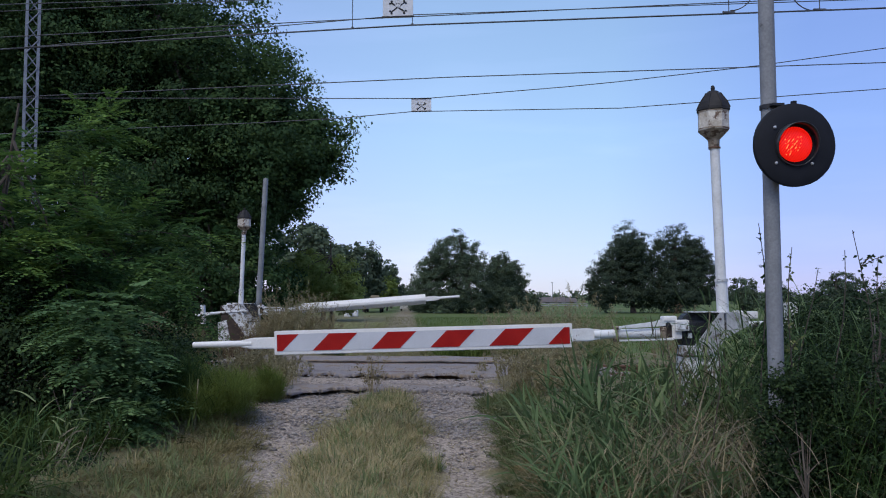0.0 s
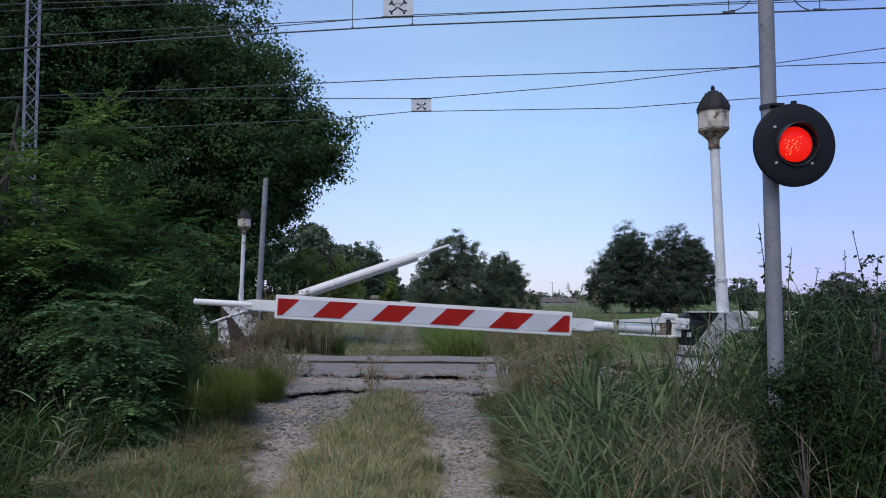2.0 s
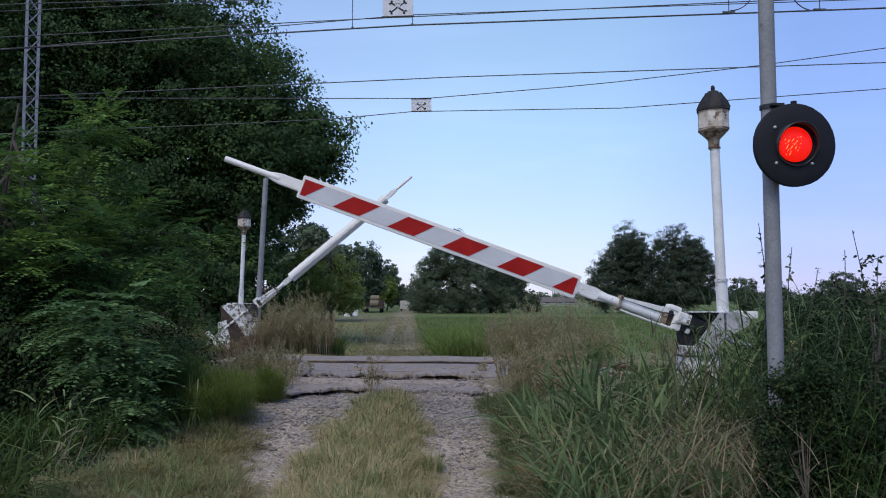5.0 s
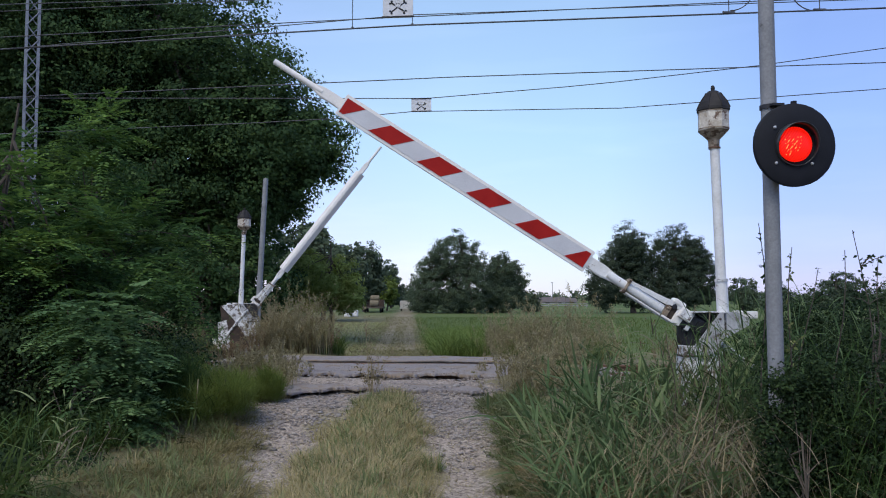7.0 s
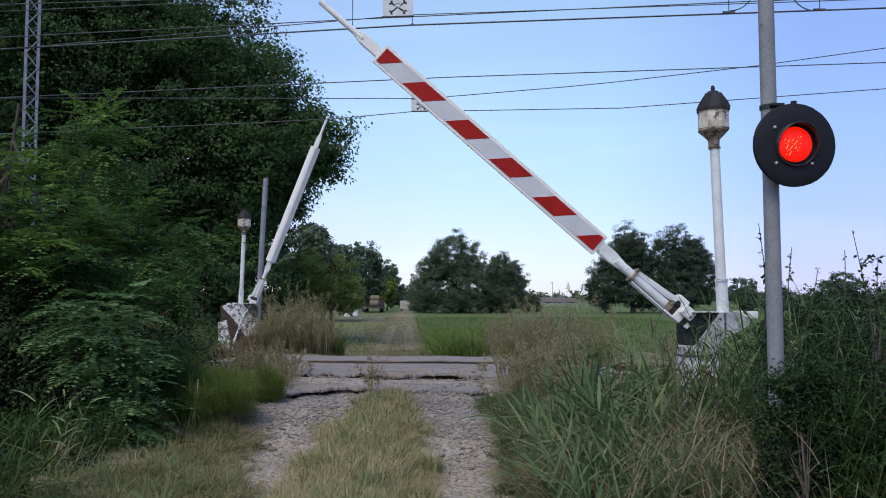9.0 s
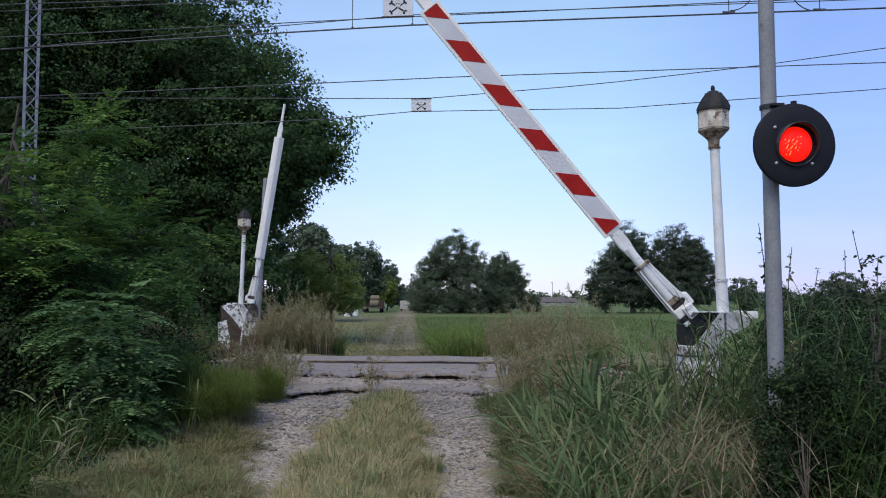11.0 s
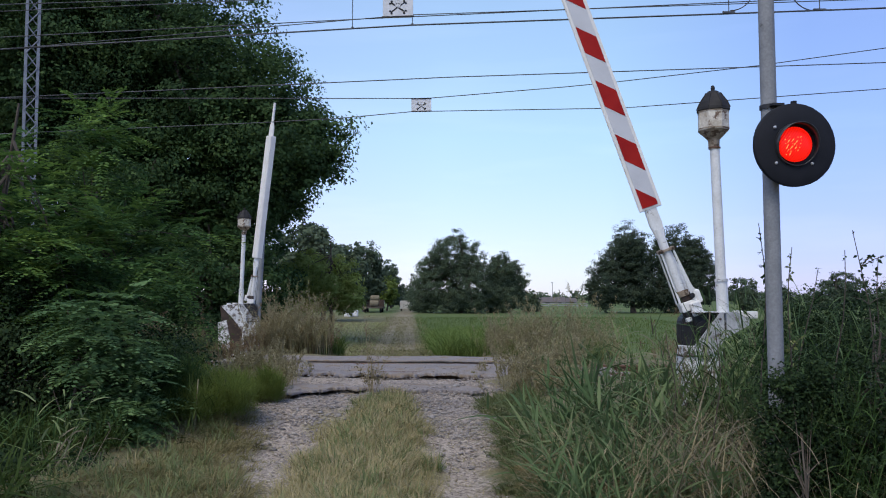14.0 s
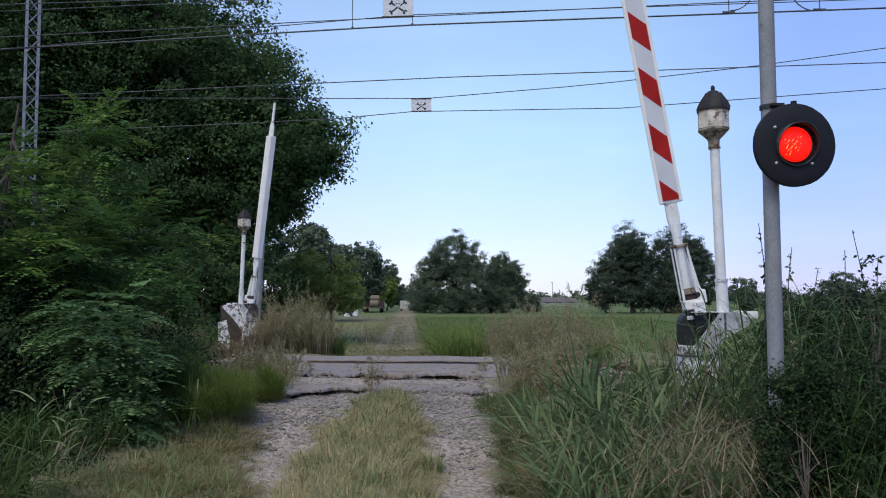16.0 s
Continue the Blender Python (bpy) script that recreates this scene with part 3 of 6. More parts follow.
def asphalt_sheet(name, u0, u1, d0, d1, z, thick, seed, rough_near=0.12, rough_far=0.03):
    """A worn sheet of asphalt with a ragged near edge and a broken lip."""
    nu, nd = 260, 26
    vs, fs = [], []
    for i in range(nu + 1):
        uu = u0 + (u1 - u0) * i / nu
        q = Vector((uu * 1.3, seed * 7.1, 0))
        a = min(d0 + rough_near * (noise.noise(q * 0.8) * 1.3 + 0.45 * noise.noise(q * 3.1) + 0.26 * noise.noise(q * 9) + 0.17 * noise.noise(q * 23)), max(d0, -0.95))
        b = d1 + rough_far * noise.noise(q * 2.1)
        for j in range(nd + 1):
            s = j / nd
            zz = z + 0.022 * noise.noise(Vector((uu * 0.9, s * 2, seed))) + 0.007 * noise.noise(Vector((uu * 6, s * 12, seed)))
            edge = min(1.0, s * nd / 2)
            edge = 1 if rough_near == 0 else edge
            vs.append((uu, a + (b - a) * s, zz - 0.008 * (1 - edge) ** 2))
    top = len(vs)
    for i in range(nu):
        for j in range(nd):
            k = i * (nd + 1) + j
            fs.append((k, k + nd + 1, k + nd + 2, k + 1))
    rim = [i * (nd + 1) for i in range(nu + 1)] + [nu * (nd + 1) + j for j in range(1, nd + 1)] + [i * (nd + 1) + nd for i in range(nu - 1, -1, -1)] + [j for j in range(nd - 1, 0, -1)]
    for k in rim:
        x, y, zz = vs[k]
        vs.append((x, y, zz - thick))
    m = len(rim)
    for i in range(m):
        fs.append((rim[i], top + i, top + (i + 1) % m, rim[(i + 1) % m]))
    return quads_mesh(name, vs, fs, M_ASPHALT)


deck = thing("crossing_deck", TRACK, "worn grey asphalt paving across the railway", "road surface", kind="structure")
mpart("near_apron", asphalt_sheet("near_apron", -1.15, 1.45, -3.0, -2.3, 0.262, 0.03, 1.0, 0.5, 0.3), deck)
mpart("asphalt_sheet", asphalt_sheet("asphalt_sheet", -2.2, 1.75, -1.35, 0.62, 0.292, 0.035, 2.0, 0.7, 0.08), deck)
mpart("far_apron", asphalt_sheet("far_apron", -2.9, 1.85, 0.84, 1.75, 0.33, 0.028, 3.0, 0.0, 0.06), deck)
bm = bmesh.new()
box(bm, -2.8, 1.8, 1.0, 1.65, 0.1, 0.298)
part("far_bed", bm, M_CONCRETE, deck)

# loose stones on the ruts and before the ragged asphalt
n = 15000
lx = np.concatenate([rs.normal(-1.5, 0.3, n // 3), rs.normal(0.17, 0.26, n // 3), rs.uniform(-2.1, 0.75, n // 3)])
ly = np.concatenate([rs.uniform(5.2, 9.6, n // 3), rs.uniform(5.2, 9.6, n // 3), rs.uniform(8.2, 11.6, n // 3)])
keep = rs.random(len(lx)) < np.where(ly < 6.8, 0.06, np.where(ly < 7.6, 0.35, 1.0)) * (0.35 + 0.65 * (np.sin(lx * 9 + ly * 4) * np.sin(ly * 7 - lx * 3) > -0.2))
lx, ly = lx[keep], ly[keep]
su, sd_ = rs.uniform(-1.5, 1.5, 900), np.concatenate([rs.uniform(-3.2, -2.3, 450), rs.uniform(-1.4, 0.5, 450)])
sx_, sy_ = -0.7 + su * math.cos(SKEW) + sd_ * math.sin(SKEW), 12.9 - su * math.sin(SKEW) + sd_ * math.cos(SKEW)
lx[lx < -0.9] += (rut_at(ly) + 1.5)[lx < -0.9]
dl = across(lx, ly)
lz = height(lx, ly) + 0.012 + np.where((dl > -2.5) & (dl < -1.2), 0.01, 0)
on_slab = np.stack([sx_, sy_, np.where(sd_ < -2, 0.264, 0.303)], 1)
tagged(new("grit", stones(rs, on_slab, 0.028, F_STONE, "grit", 0.45)), "grit scattered over the worn asphalt", "gravel", kind="stuff")
bx, by = rs.uniform(-2.25, 0.75, 2600), 7.3 + 3.2 * rs.random(2600) ** 0.7
strip = np.abs(bx + 0.63) < 0.5 - 0.36 * sstep(7.4, 9.9, by)
ok = ~strip & (bx > rut_at(by) - 0.3) & (rs.random(2600) < 0.25 + 0.75 * sstep(7.4, 8.6, by))
bx, by = bx[ok], by[ok]
big = np.stack([bx, by, height(bx, by) + 0.004], 1)
tagged(new("rubble", stones(rs, big, 0.052, F_RUBBLE, "rubble", 0.4)), "broken lumps of asphalt and stone before the crossing", "rubble", kind="stuff")
tagged(new("gravel", stones(rs, np.stack([lx, ly, lz], 1), 0.028, F_STONE, "gravel", 0.42)), "loose grey gravel and broken asphalt on the ruts", "gravel", kind="stuff")


# ---- level crossing barriers ----
def rounded_hex(bm, x0, x1, zc, h, depth):
    """The boom's box: flat face towards +y, ridged back."""
    hh = h / 2
    prof = [(0.0, -hh), (0.0, hh), (-0.02, hh), (-depth, hh * 0.25), (-depth, -hh * 0.25), (-0.02, -hh)]
    a = [bm.verts.new((x0, y + 0.03, zc + z)) for y, z in prof]
    b = [bm.verts.new((x1, y + 0.03, zc + z)) for y, z in prof]
    for i in range(6):
        bm.faces.new((a[i], a[(i + 1) % 6], b[(i + 1) % 6], b[i]))
    bm.faces.new(a)
    bm.faces.new(b)
    bmesh.ops.recalc_face_normals(bm, faces=bm.faces)
    es = [e for e in bm.edges]
    bmesh.ops.bevel(bm, geom=es, offset=0.006, segments=2, affect='EDGES')
    return bm


def make_barrier(label, m, PX, PZ):
    """A barrier drive with its bell post; the boom turns about (PX, PZ)."""
    b = thing("level_crossing_barrier", m, label, "barrier", "crossing barriers")
    bm = bmesh.new()
    box(bm, -0.3, 0.2, -0.22, 0.22, -0.35, 0.3, 0.02)
    part("plinth", bm, M_CONCRETE, b, "concrete plinth")
    bm = bmesh.new()
    box(bm, -0.17, 0.137, -0.13, 0.13, 0.3, 0.86, 0.012)
    cab = part("cabinet", bm, M_WHITE_OLD, b, "peeling white steel cabinet")
    bm = bmesh.new()
    box(bm, -0.135, 0.105, 0.131, 0.138, 0.36, 0.8, 0.003)
    part("cabinet_door", bm, M_WHITE_OLD, cab)
    for z in (0.44, 0.72):
        bm = bmesh.new()
        tube(bm, [(0.112, 0.137, z - 0.03), (0.112, 0.137, z + 0.03)], 0.009, 8)
        part("door_hinge", bm, M_RUST, cab)
    bm = bmesh.new()
    box(bm, -0.11, 0.128, -0.12, 0.09, 0.862, 0.95, 0.008)
    part("neck", bm, M_WHITE_OLD, b)
    bm = bmesh.new()
    box(bm, -0.16, 0.145, -0.14, 0.14, 0.853, 0.868, 0.004)
    part("flange", bm, M_RUST, b, "rusty flange")
    for y in (0.15, -0.175):
        bm = bmesh.new()
        extrude_poly(bm, [(0.053, 0.951), (-0.008, 0.871), (-0.129, 0.888), (-0.226, 1.012), (-0.226, 1.258), (-0.189, 1.254)], y, y + 0.014)
        sp = part("side_plate", bm, M_PLATE, b)
        for px_, pz_ in ((-0.04, 0.93), (-0.12, 0.94), (-0.19, 1.06), (-0.19, 1.2)):
            bm = bmesh.new()
            tube(bm, [(px_, y - 0.004, pz_), (px_, y + 0.022, pz_)], 0.011, 8)
            part("bolt_head", bm, M_RUST, sp)
        bm = bmesh.new()
        extrude_poly(bm, [(-0.244, 1.262), (-0.34, 1.264), (-0.451, 1.193), (-0.447, 1.145), (-0.244, 1.03)], y + 0.016, y + 0.028)
        part("bracket_plate", bm, M_PLATE, b)
        bm = bmesh.new()
        extrude_poly(bm, [(-0.209, 0.912), (-0.129, 0.885), (-0.1, 0.8), (-0.16, 0.74), (-0.235, 0.8)], y - 0.012, y - 0.002)
        part("foot_plate", bm, M_WHITE_OLD, b)
    bm = bmesh.new()
    box(bm, -0.3, 0.05, -0.16, 0.145, 1.256, 1.264, 0.003)
    part("top_plate", bm, M_WHITE_OLD, b)
    bm = bmesh.new()
    extrude_poly(bm, [(0.123, 1.0), (0.123, 1.165), (0.1, 1.22), (0.055, 1.252), (-0.185, 1.254), (-0.17, 1.09), (-0.1, 1.0), (-0.1, 0.952), (0.11, 0.952)], -0.15, 0.02)
    bmesh.ops.bevel(bm, geom=list(bm.edges), offset=0.012, segments=2, affect='EDGES')
    gear = part("gearbox", bm, M_DARK, b, "black greasy gearbox")
    for px_, pz_ in ((0.085, 1.02), (0.085, 1.15), (-0.05, 0.985)):
        bm = bmesh.new()
        tube(bm, [(px_, 0.0, pz_), (px_, 0.032, pz_)], 0.012, 6)
        part("bolt_head", bm, M_RUST, gear)
    bm = bmesh.new()
    box(bm, -0.34, -0.19, -0.09, 0.09, 1.04, 1.25, 0.02)
    part("post_socket", bm, M_WHITE_OLD, b)
    bm = bmesh.new()
    tube(bm, [(PX, -0.17, PZ), (PX, 0.1, PZ)], 0.05, 20)
    part("pivot_shaft", bm, M_DARK, b)
    bm = bmesh.new()
    box(bm, -0.585, -0.5, -0.03, 0.04, 1.2, 1.268, 0.012)
    box(bm, -0.5, -0.44, -0.02, 0.02, 1.215, 1.245, 0.004)
    box(bm, -0.455, -0.37, -0.03, 0.03, 1.225, 1.275, 0.01)
    part("stop_bracket", bm, M_WHITE, b)
    # bell post with its lantern-like bell housing
    post = bmesh.new()
    tube(post, [(-0.275, 0, 1.2), (-0.262, 0, 1.56)], [0.056, 0.054], 20)
    tube(post, [(-0.262, 0, 1.55), (-0.225, 0, 2.84)], [0.046, 0.044], 20)
    post = part("bell_post", post, M_POST, b, "white painted tube with chipped paint")
    bm = bmesh.new()
    tube(bm, [(-0.262, 0, 1.545), (-0.262, 0, 1.57)], [0.063, 0.063], 20)
    part("collar", bm, M_WHITE_OLD, post)
    bell = bmesh.new()
    lathe(bell, [(0.143, 2.965), (0.145, 2.97), (0.145, 3.16)], 8, False, 0.2)
    for v in bell.verts:
        v.co.x -= 0.22
    bell = part("bell_housing", bell, M_CREAM, b, "stained cream octagonal bell housing")
    bm = bmesh.new()
    lathe(bm, [(0.15, 3.15), (0.157, 3.155), (0.155, 3.18), (0.136, 3.228), (0.07, 3.325), (0.045, 3.345), (0.018, 3.35), (0.02, 3.38), (0.012, 3.4)], 8, False, 0.2)
    for v in bm.verts:
        v.co.x -= 0.22
    roof = part("bell_roof", bm, M_ROOF_CAP, bell, "blackened faceted roof")
    for k in range(8):
        a = 0.2 + k * math.tau / 8
        bm = bmesh.new()
        tube(bm, [(-0.22 + r_ * math.cos(a), r_ * math.sin(a), z_) for r_, z_ in ((0.157, 3.178), (0.137, 3.228), (0.071, 3.325))], 0.005, 5)
        part("roof_seam", bm, M_ROOF_CAP, roof)
    bm = bmesh.new()
    lathe(bm, [(0.05, 2.79), (0.055, 2.87), (0.06, 2.885), (0.144, 2.966)], 8, False, 0.2)
    for v in bm.verts:
        v.co.x -= 0.22
    part("bell_cone", bm, M_STAINED, bell, "rust-stained cone below the bell")
    for zz, rr in ((3.135, 0.1475), (2.972, 0.1465)):
        bm = bmesh.new()
        lathe(bm, [(rr, zz), (rr, zz + 0.014)], 8, False, 0.2)
        for v in bm.verts:
            v.co.x -= 0.22
        part("seam_band", bm, M_STAINED, bell)
    bm = bmesh.new()
    lathe(bm, [(0.056, 2.8), (0.056, 2.812)], 20)
    for v in bm.verts:
        v.co.x -= 0.224
    part("rusty_ring", bm, M_RAIL, bell)
    # the boom: its own origin at the pivot, its centre line a little below it
    OFF = -0.045
    bm = bmesh.new()
    tube(bm, [(0.33, 0, OFF), (0.55, 0, OFF), (0.98, 0, OFF)], [0.046, 0.044, 0.041], 18)
    boom = part("boom", bm, M_POST, b, "white boom with red stripes on its front")
    boom.location = (PX, 0, PZ)
    bm = bmesh.new()
    extrude_poly(bm, [(0.86, OFF - 0.036), (0.86, OFF + 0.036), (0.97, OFF + 0.05), (1.03, OFF + 0.06), (1.2, OFF + 0.056), (1.2, OFF - 0.056), (1.03, OFF - 0.06), (0.97, OFF - 0.05)], -0.022, 0.022)
    bmesh.ops.bevel(bm, geom=list(bm.edges), offset=0.008, segments=2, affect='EDGES')
    part("flattened_end", bm, M_POST, boom, "flattened tube end bolted to the board")
    bm = bmesh.new()
    rounded_hex(bm, 1.182, 3.945, OFF, 0.222, 0.1)
    part("board", bm, M_WHITE, boom, "white folded sheet box")
    bm = bmesh.new()
    box(bm, 1.203, 3.923, 0.0295, 0.034, OFF - 0.08, OFF + 0.08)
    part("reflective_sheet", bm, M_BOARD, boom, "grey-white reflective sheet")
    for k in range(6):
        c = 1.2032 + 0.5445 * k
        poly = clip_x([(c + 0.1317 + 0.0768, -0.0765), (c + 0.1317 - 0.0768, 0.0765), (c - 0.1317 - 0.0768, 0.0765), (c - 0.1317 + 0.0768, -0.0765)], 1.208, 3.918)
        bm = bmesh.new()
        extrude_poly(bm, [(x, z + OFF) for x, z in poly], 0.0342, 0.037)
        part("red_stripe", bm, M_RED, boom, "red reflective stripe")
    bm = bmesh.new()
    extrude_poly(bm, [(3.9, OFF - 0.054), (3.9, OFF + 0.054), (4.16, OFF + 0.052), (4.27, OFF + 0.028), (4.27, OFF - 0.028), (4.16, OFF - 0.052)], -0.03, 0.018)
    bmesh.ops.bevel(bm, geom=list(bm.edges), offset=0.01, segments=2, affect='EDGES')
    tube(bm, [(4.16, -0.004, OFF), (4.3, -0.004, OFF), (4.705, -0.004, OFF)], [0.03, 0.03, 0.028], 16)
    part("tip_tube", bm, M_WHITE, boom)
    bm = bmesh.new()
    box(bm, 0.755, 0.79, -0.06, 0.064, OFF + 0.035, OFF + 0.072, 0.006)
    box(bm, 0.755, 0.79, -0.06, 0.064, OFF - 0.07, OFF - 0.04, 0.006)
    box(bm, 0.76, 0.785, 0.042, 0.058, OFF - 0.05, OFF + 0.05, 0.005)
    box(bm, 0.76, 0.785, -0.058, -0.042, OFF - 0.05, OFF + 0.05, 0.005)
    cl = part("clamp", bm, M_STAINED, boom, "rust-stained pipe clamp")
    for z in (OFF + 0.052, OFF - 0.055):
        bm = bmesh.new()
        tube(bm, [(0.772, 0.06, z), (0.772, 0.074, z)], 0.011, 6)
        part("clamp_bolt", bm, M_RUST, cl)
    for y in (-0.058, 0.044):                       # long tapering cheeks above the tube
        bm = bmesh.new()
        extrude_poly(bm, [(0.775, OFF + 0.05), (0.775, OFF + 0.062), (0.4, 0.058), (0.345, 0.074), (0.24, 0.076), (0.24, 0.03), (0.4, 0.016)], y, y + 0.014)
        part("hinge_cheek", bm, M_POST, boom)
        bm = bmesh.new()
        box(bm, 0.25, 0.775, y, y + 0.014, OFF - 0.068, OFF - 0.053, 0.003)
        part("stay_strip", bm, M_POST, boom)
    bm = bmesh.new()
    box(bm, 0.215, 0.34, -0.07, 0.07, 0.058, 0.108, 0.016)
    part("hinge_cap", bm, M_WHITE, boom)
    bm = bmesh.new()
    box(bm, 0.255, 0.335, -0.05, 0.036, -0.085, 0.066, 0.01)
    part("hinge_bearing", bm, M_RUST, boom, "dark rusty hinge bearing")
    bm = bmesh.new()
    tube(bm, [(0.3, -0.07, 0.03), (0.3, 0.062, 0.03)], 0.024, 14)
    part("hinge_pin", bm, M_DARK, boom)
    bm = bmesh.new()
    box(bm, 0.315, 0.372, 0.03, 0.056, -0.092, 0.012, 0.008)
    tube(bm, [(0.345, 0.05, -0.07), (0.345, 0.066, -0.07)], 0.01, 6)
    tube(bm, [(0.345, 0.05, -0.015), (0.345, 0.066, -0.015)], 0.01, 6)
    part("hinge_flange", bm, M_STAINED, boom)
    bm = bmesh.new()
    box(bm, 0.172, 0.262, -0.06, 0.055, -0.106, 0.05, 0.012)
    box(bm, 0.24, 0.36, 0.045, 0.06, -0.112, -0.092, 0.004)
    part("hinge_bar", bm, M_WHITE, boom)
    bm = bmesh.new()
    box(bm, 0.112, 0.24, 0.03, 0.092, -0.03, 0.072, 0.012)
    hb = part("hinge_block", bm, M_WHITE, boom)
    bm = bmesh.new()
    box(bm, 0.126, 0.226, 0.0925, 0.097, -0.014, 0.056, 0.002)
    part("hinge_cover", bm, M_WHITE_OLD, hb)
    bm = bmesh.new()
    box(bm, 0.08, 0.118, -0.05, 0.06, -0.1, -0.012, 0.008)
    part("knuckle_strap", bm, M_WHITE_OLD, boom)
    bm = bmesh.new()
    box(bm, -0.03, 0.125, -0.05, 0.078, -0.05, 0.062, 0.018)
    box(bm, 0.118, 0.175, -0.05, 0.05, -0.09, 0.05, 0.008)
    part("hub", bm, M_DARK, boom, "black rubber-covered hub")
    bm = bmesh.new()
    tube(bm, [(0, -0.2, 0), (-0.4, -0.2, 0.0), (-1.0, -0.2, 0.0)], [0.035, 0.03, 0.03], 12)
    tube(bm, [(0, -0.22, 0), (0, 0.0, 0)], 0.04, 12)
    part("counterweight_arm", bm, M_WHITE_OLD, boom)
    bm = bmesh.new()
    box(bm, -0.99, -0.91, -0.27, -0.13, -0.22, 0.2, 0.012)
    tube(bm, [(-1.12, -0.2, -0.02), (-0.8, -0.2, -0.02)], 0.03, 12)
    part("counterweight", bm, M_WHITE, boom, "white counterweight slab")
    return b, boom


near_barrier, near_boom = make_barrier("white crossing barrier with red-striped boom rising beside tall reeds", pose(2.336, 7.5, 0.0, 0, 0, 180), -0.044, 1.123)
far_barrier, far_boom = make_barrier("white crossing barrier seen from behind among withered weeds", pose(-4.228, 17.9, 0.0, 0, 0, 0), -0.097, 1.099)


# ---- red road signal on its steel pole ----
def make_signal():
    s = thing("road_signal", pose(1.905, 4.6, -0.05), "lit red warning signal with black disc on a grey steel pole", "traffic signal")
    bm = bmesh.new()
    tube(bm, [(-0.006, 0, 0), (-0.02, 0, 4.2)], 0.0445, 24)
    part("pole", bm, M_GALV, s, "galvanised steel pole")
    bm = bmesh.new()
    tube(bm, [(-0.014, 0, 2.535), (-0.014, 0, 2.56)], 0.052, 20)
    box(bm, -0.03, 0.04, -0.09, -0.04, 2.54, 2.555, 0.003)
    part("clamp", bm, M_DARK, s)
    bm = bmesh.new()
    box(bm, -0.03, 0.06, -0.1, -0.04, 2.2, 2.22, 0.003)
    part("clamp", bm, M_DARK, s)
    # disc in its own space: facing -y
    T = Matrix.Translation((0.074, -0.1, 2.305)) @ pose(0, 0, 0, 2, 0, 4)
    bm = bmesh.new()
    lathe(bm, [(0.227, 0.0), (0.235, 0.004), (0.235, 0.03), (0.231, 0.033), (0.13, 0.036), (0.0001, 0.036)], 64)
    bmesh.ops.transform(bm, matrix=T @ pose(0, 0, 0, 90, 0, 0), verts=bm.verts)
    disc = part("disc", bm, M_BLACK, s, "black round backing disc")
    bm = bmesh.new()
    lathe(bm, [(0.12, -0.14), (0.14, -0.12), (0.14, 0.0), (0.1, 0.01)], 40)
    bmesh.ops.transform(bm, matrix=T @ pose(0, 0, 0, 90, 0, 0), verts=bm.verts)
    part("lamp_case", bm, M_BLACK, s)
    bm = bmesh.new()
    lathe(bm, [(0.099, 0.034), (0.099, 0.04), (0.088, 0.05), (0.05, 0.06), (0.0001, 0.064)], 48)
    bmesh.ops.transform(bm, matrix=T @ Matrix.Translation((-0.012, -0.012, 0)) @ pose(0, 0, 0, 90, 0, 0), verts=bm.verts)
    lens = part("lens", bm, M_LENS, s, "glowing red lens")
    bm = bmesh.new()
    for k in range(26):
        u_, v_ = (k % 6) - 2.5, (k // 6) - 2.2
        gx_ = -0.026 + 0.0165 * u_ + 0.006 * math.sin(k * 2.3)
        gz_ = 0.004 + 0.022 * v_ + 0.007 * u_ + 0.005 * math.sin(k * 4.1)
        w_ = 0.019 * (0.55 + 0.45 * math.sin(k * 1.7)) * max(0.25, 1 - 0.16 * abs(u_ + 0.8) - 0.12 * abs(v_))
        ax = Vector((math.cos(0.9), 0, math.sin(0.9)))
        pr = Vector((-ax.z, 0, ax.x))
        c = Vector((gx_ - 0.01, -0.079, gz_))
        vs = [bm.verts.new(c + ax * (w_ * sx) + pr * (0.0036 * sz)) for sx, sz in ((-1, 0), (0, -1), (1, 0), (0, 1))]
        bm.faces.new(vs)
    bmesh.ops.transform(bm, matrix=T, verts=bm.verts)
    part("lens_facets", bm, M_GLINT, lens, "orange-bright facets in the lens")
    # visor: an open hood, longer above
    bm = bmesh.new()
    rows = []
    n = 48
    for inner in (0, 1):
        for end in (0, 1):
            ring = []
            for k in range(n):
                a = k * math.tau / n
                r = 0.122 - 0.005 * inner - 0.002 * end
                depth = (0.036 if not end else 0.05 + 0.06 * max(0.0, 0.4 + 0.6 * math.sin(a)))
                ring.append(bm.verts.new((r * math.cos(a), -depth, r * math.sin(a))))
            rows.append(ring)
    for a, b in ((rows[0], rows[1]), (rows[1], rows[3]), (rows[3], rows[2])):
        for k in range(n):
            bm.faces.new((a[k], a[(k + 1) % n], b[(k + 1) % n], b[k])).smooth = True
    bmesh.ops.recalc_face_normals(bm, faces=bm.faces)
    bmesh.ops.transform(bm, matrix=T, verts=bm.verts)
    part("visor", bm, M_VISOR, s, "black lamp hood")
    for a in (40, 138, 226, 314):
        bm = bmesh.new()
        lathe(bm, [(0.009, 0.034), (0.009, 0.041), (0.004, 0.045)], 10)
        bmesh.ops.transform(bm, matrix=T @ Matrix.Translation((0.15 * math.cos(radians(a)) - 0.01, 0, 0.145 * math.sin(radians(a)))) @ pose(0, 0, 0, 90, 0, 0), verts=bm.verts)
        part("bolt", bm, M_BOLT, disc, "pale zinc bolt")
    bm = bmesh.new()
    box(bm, -0.012, 0.012, -0.03, 0.0, 0.225, 0.252, 0.004)
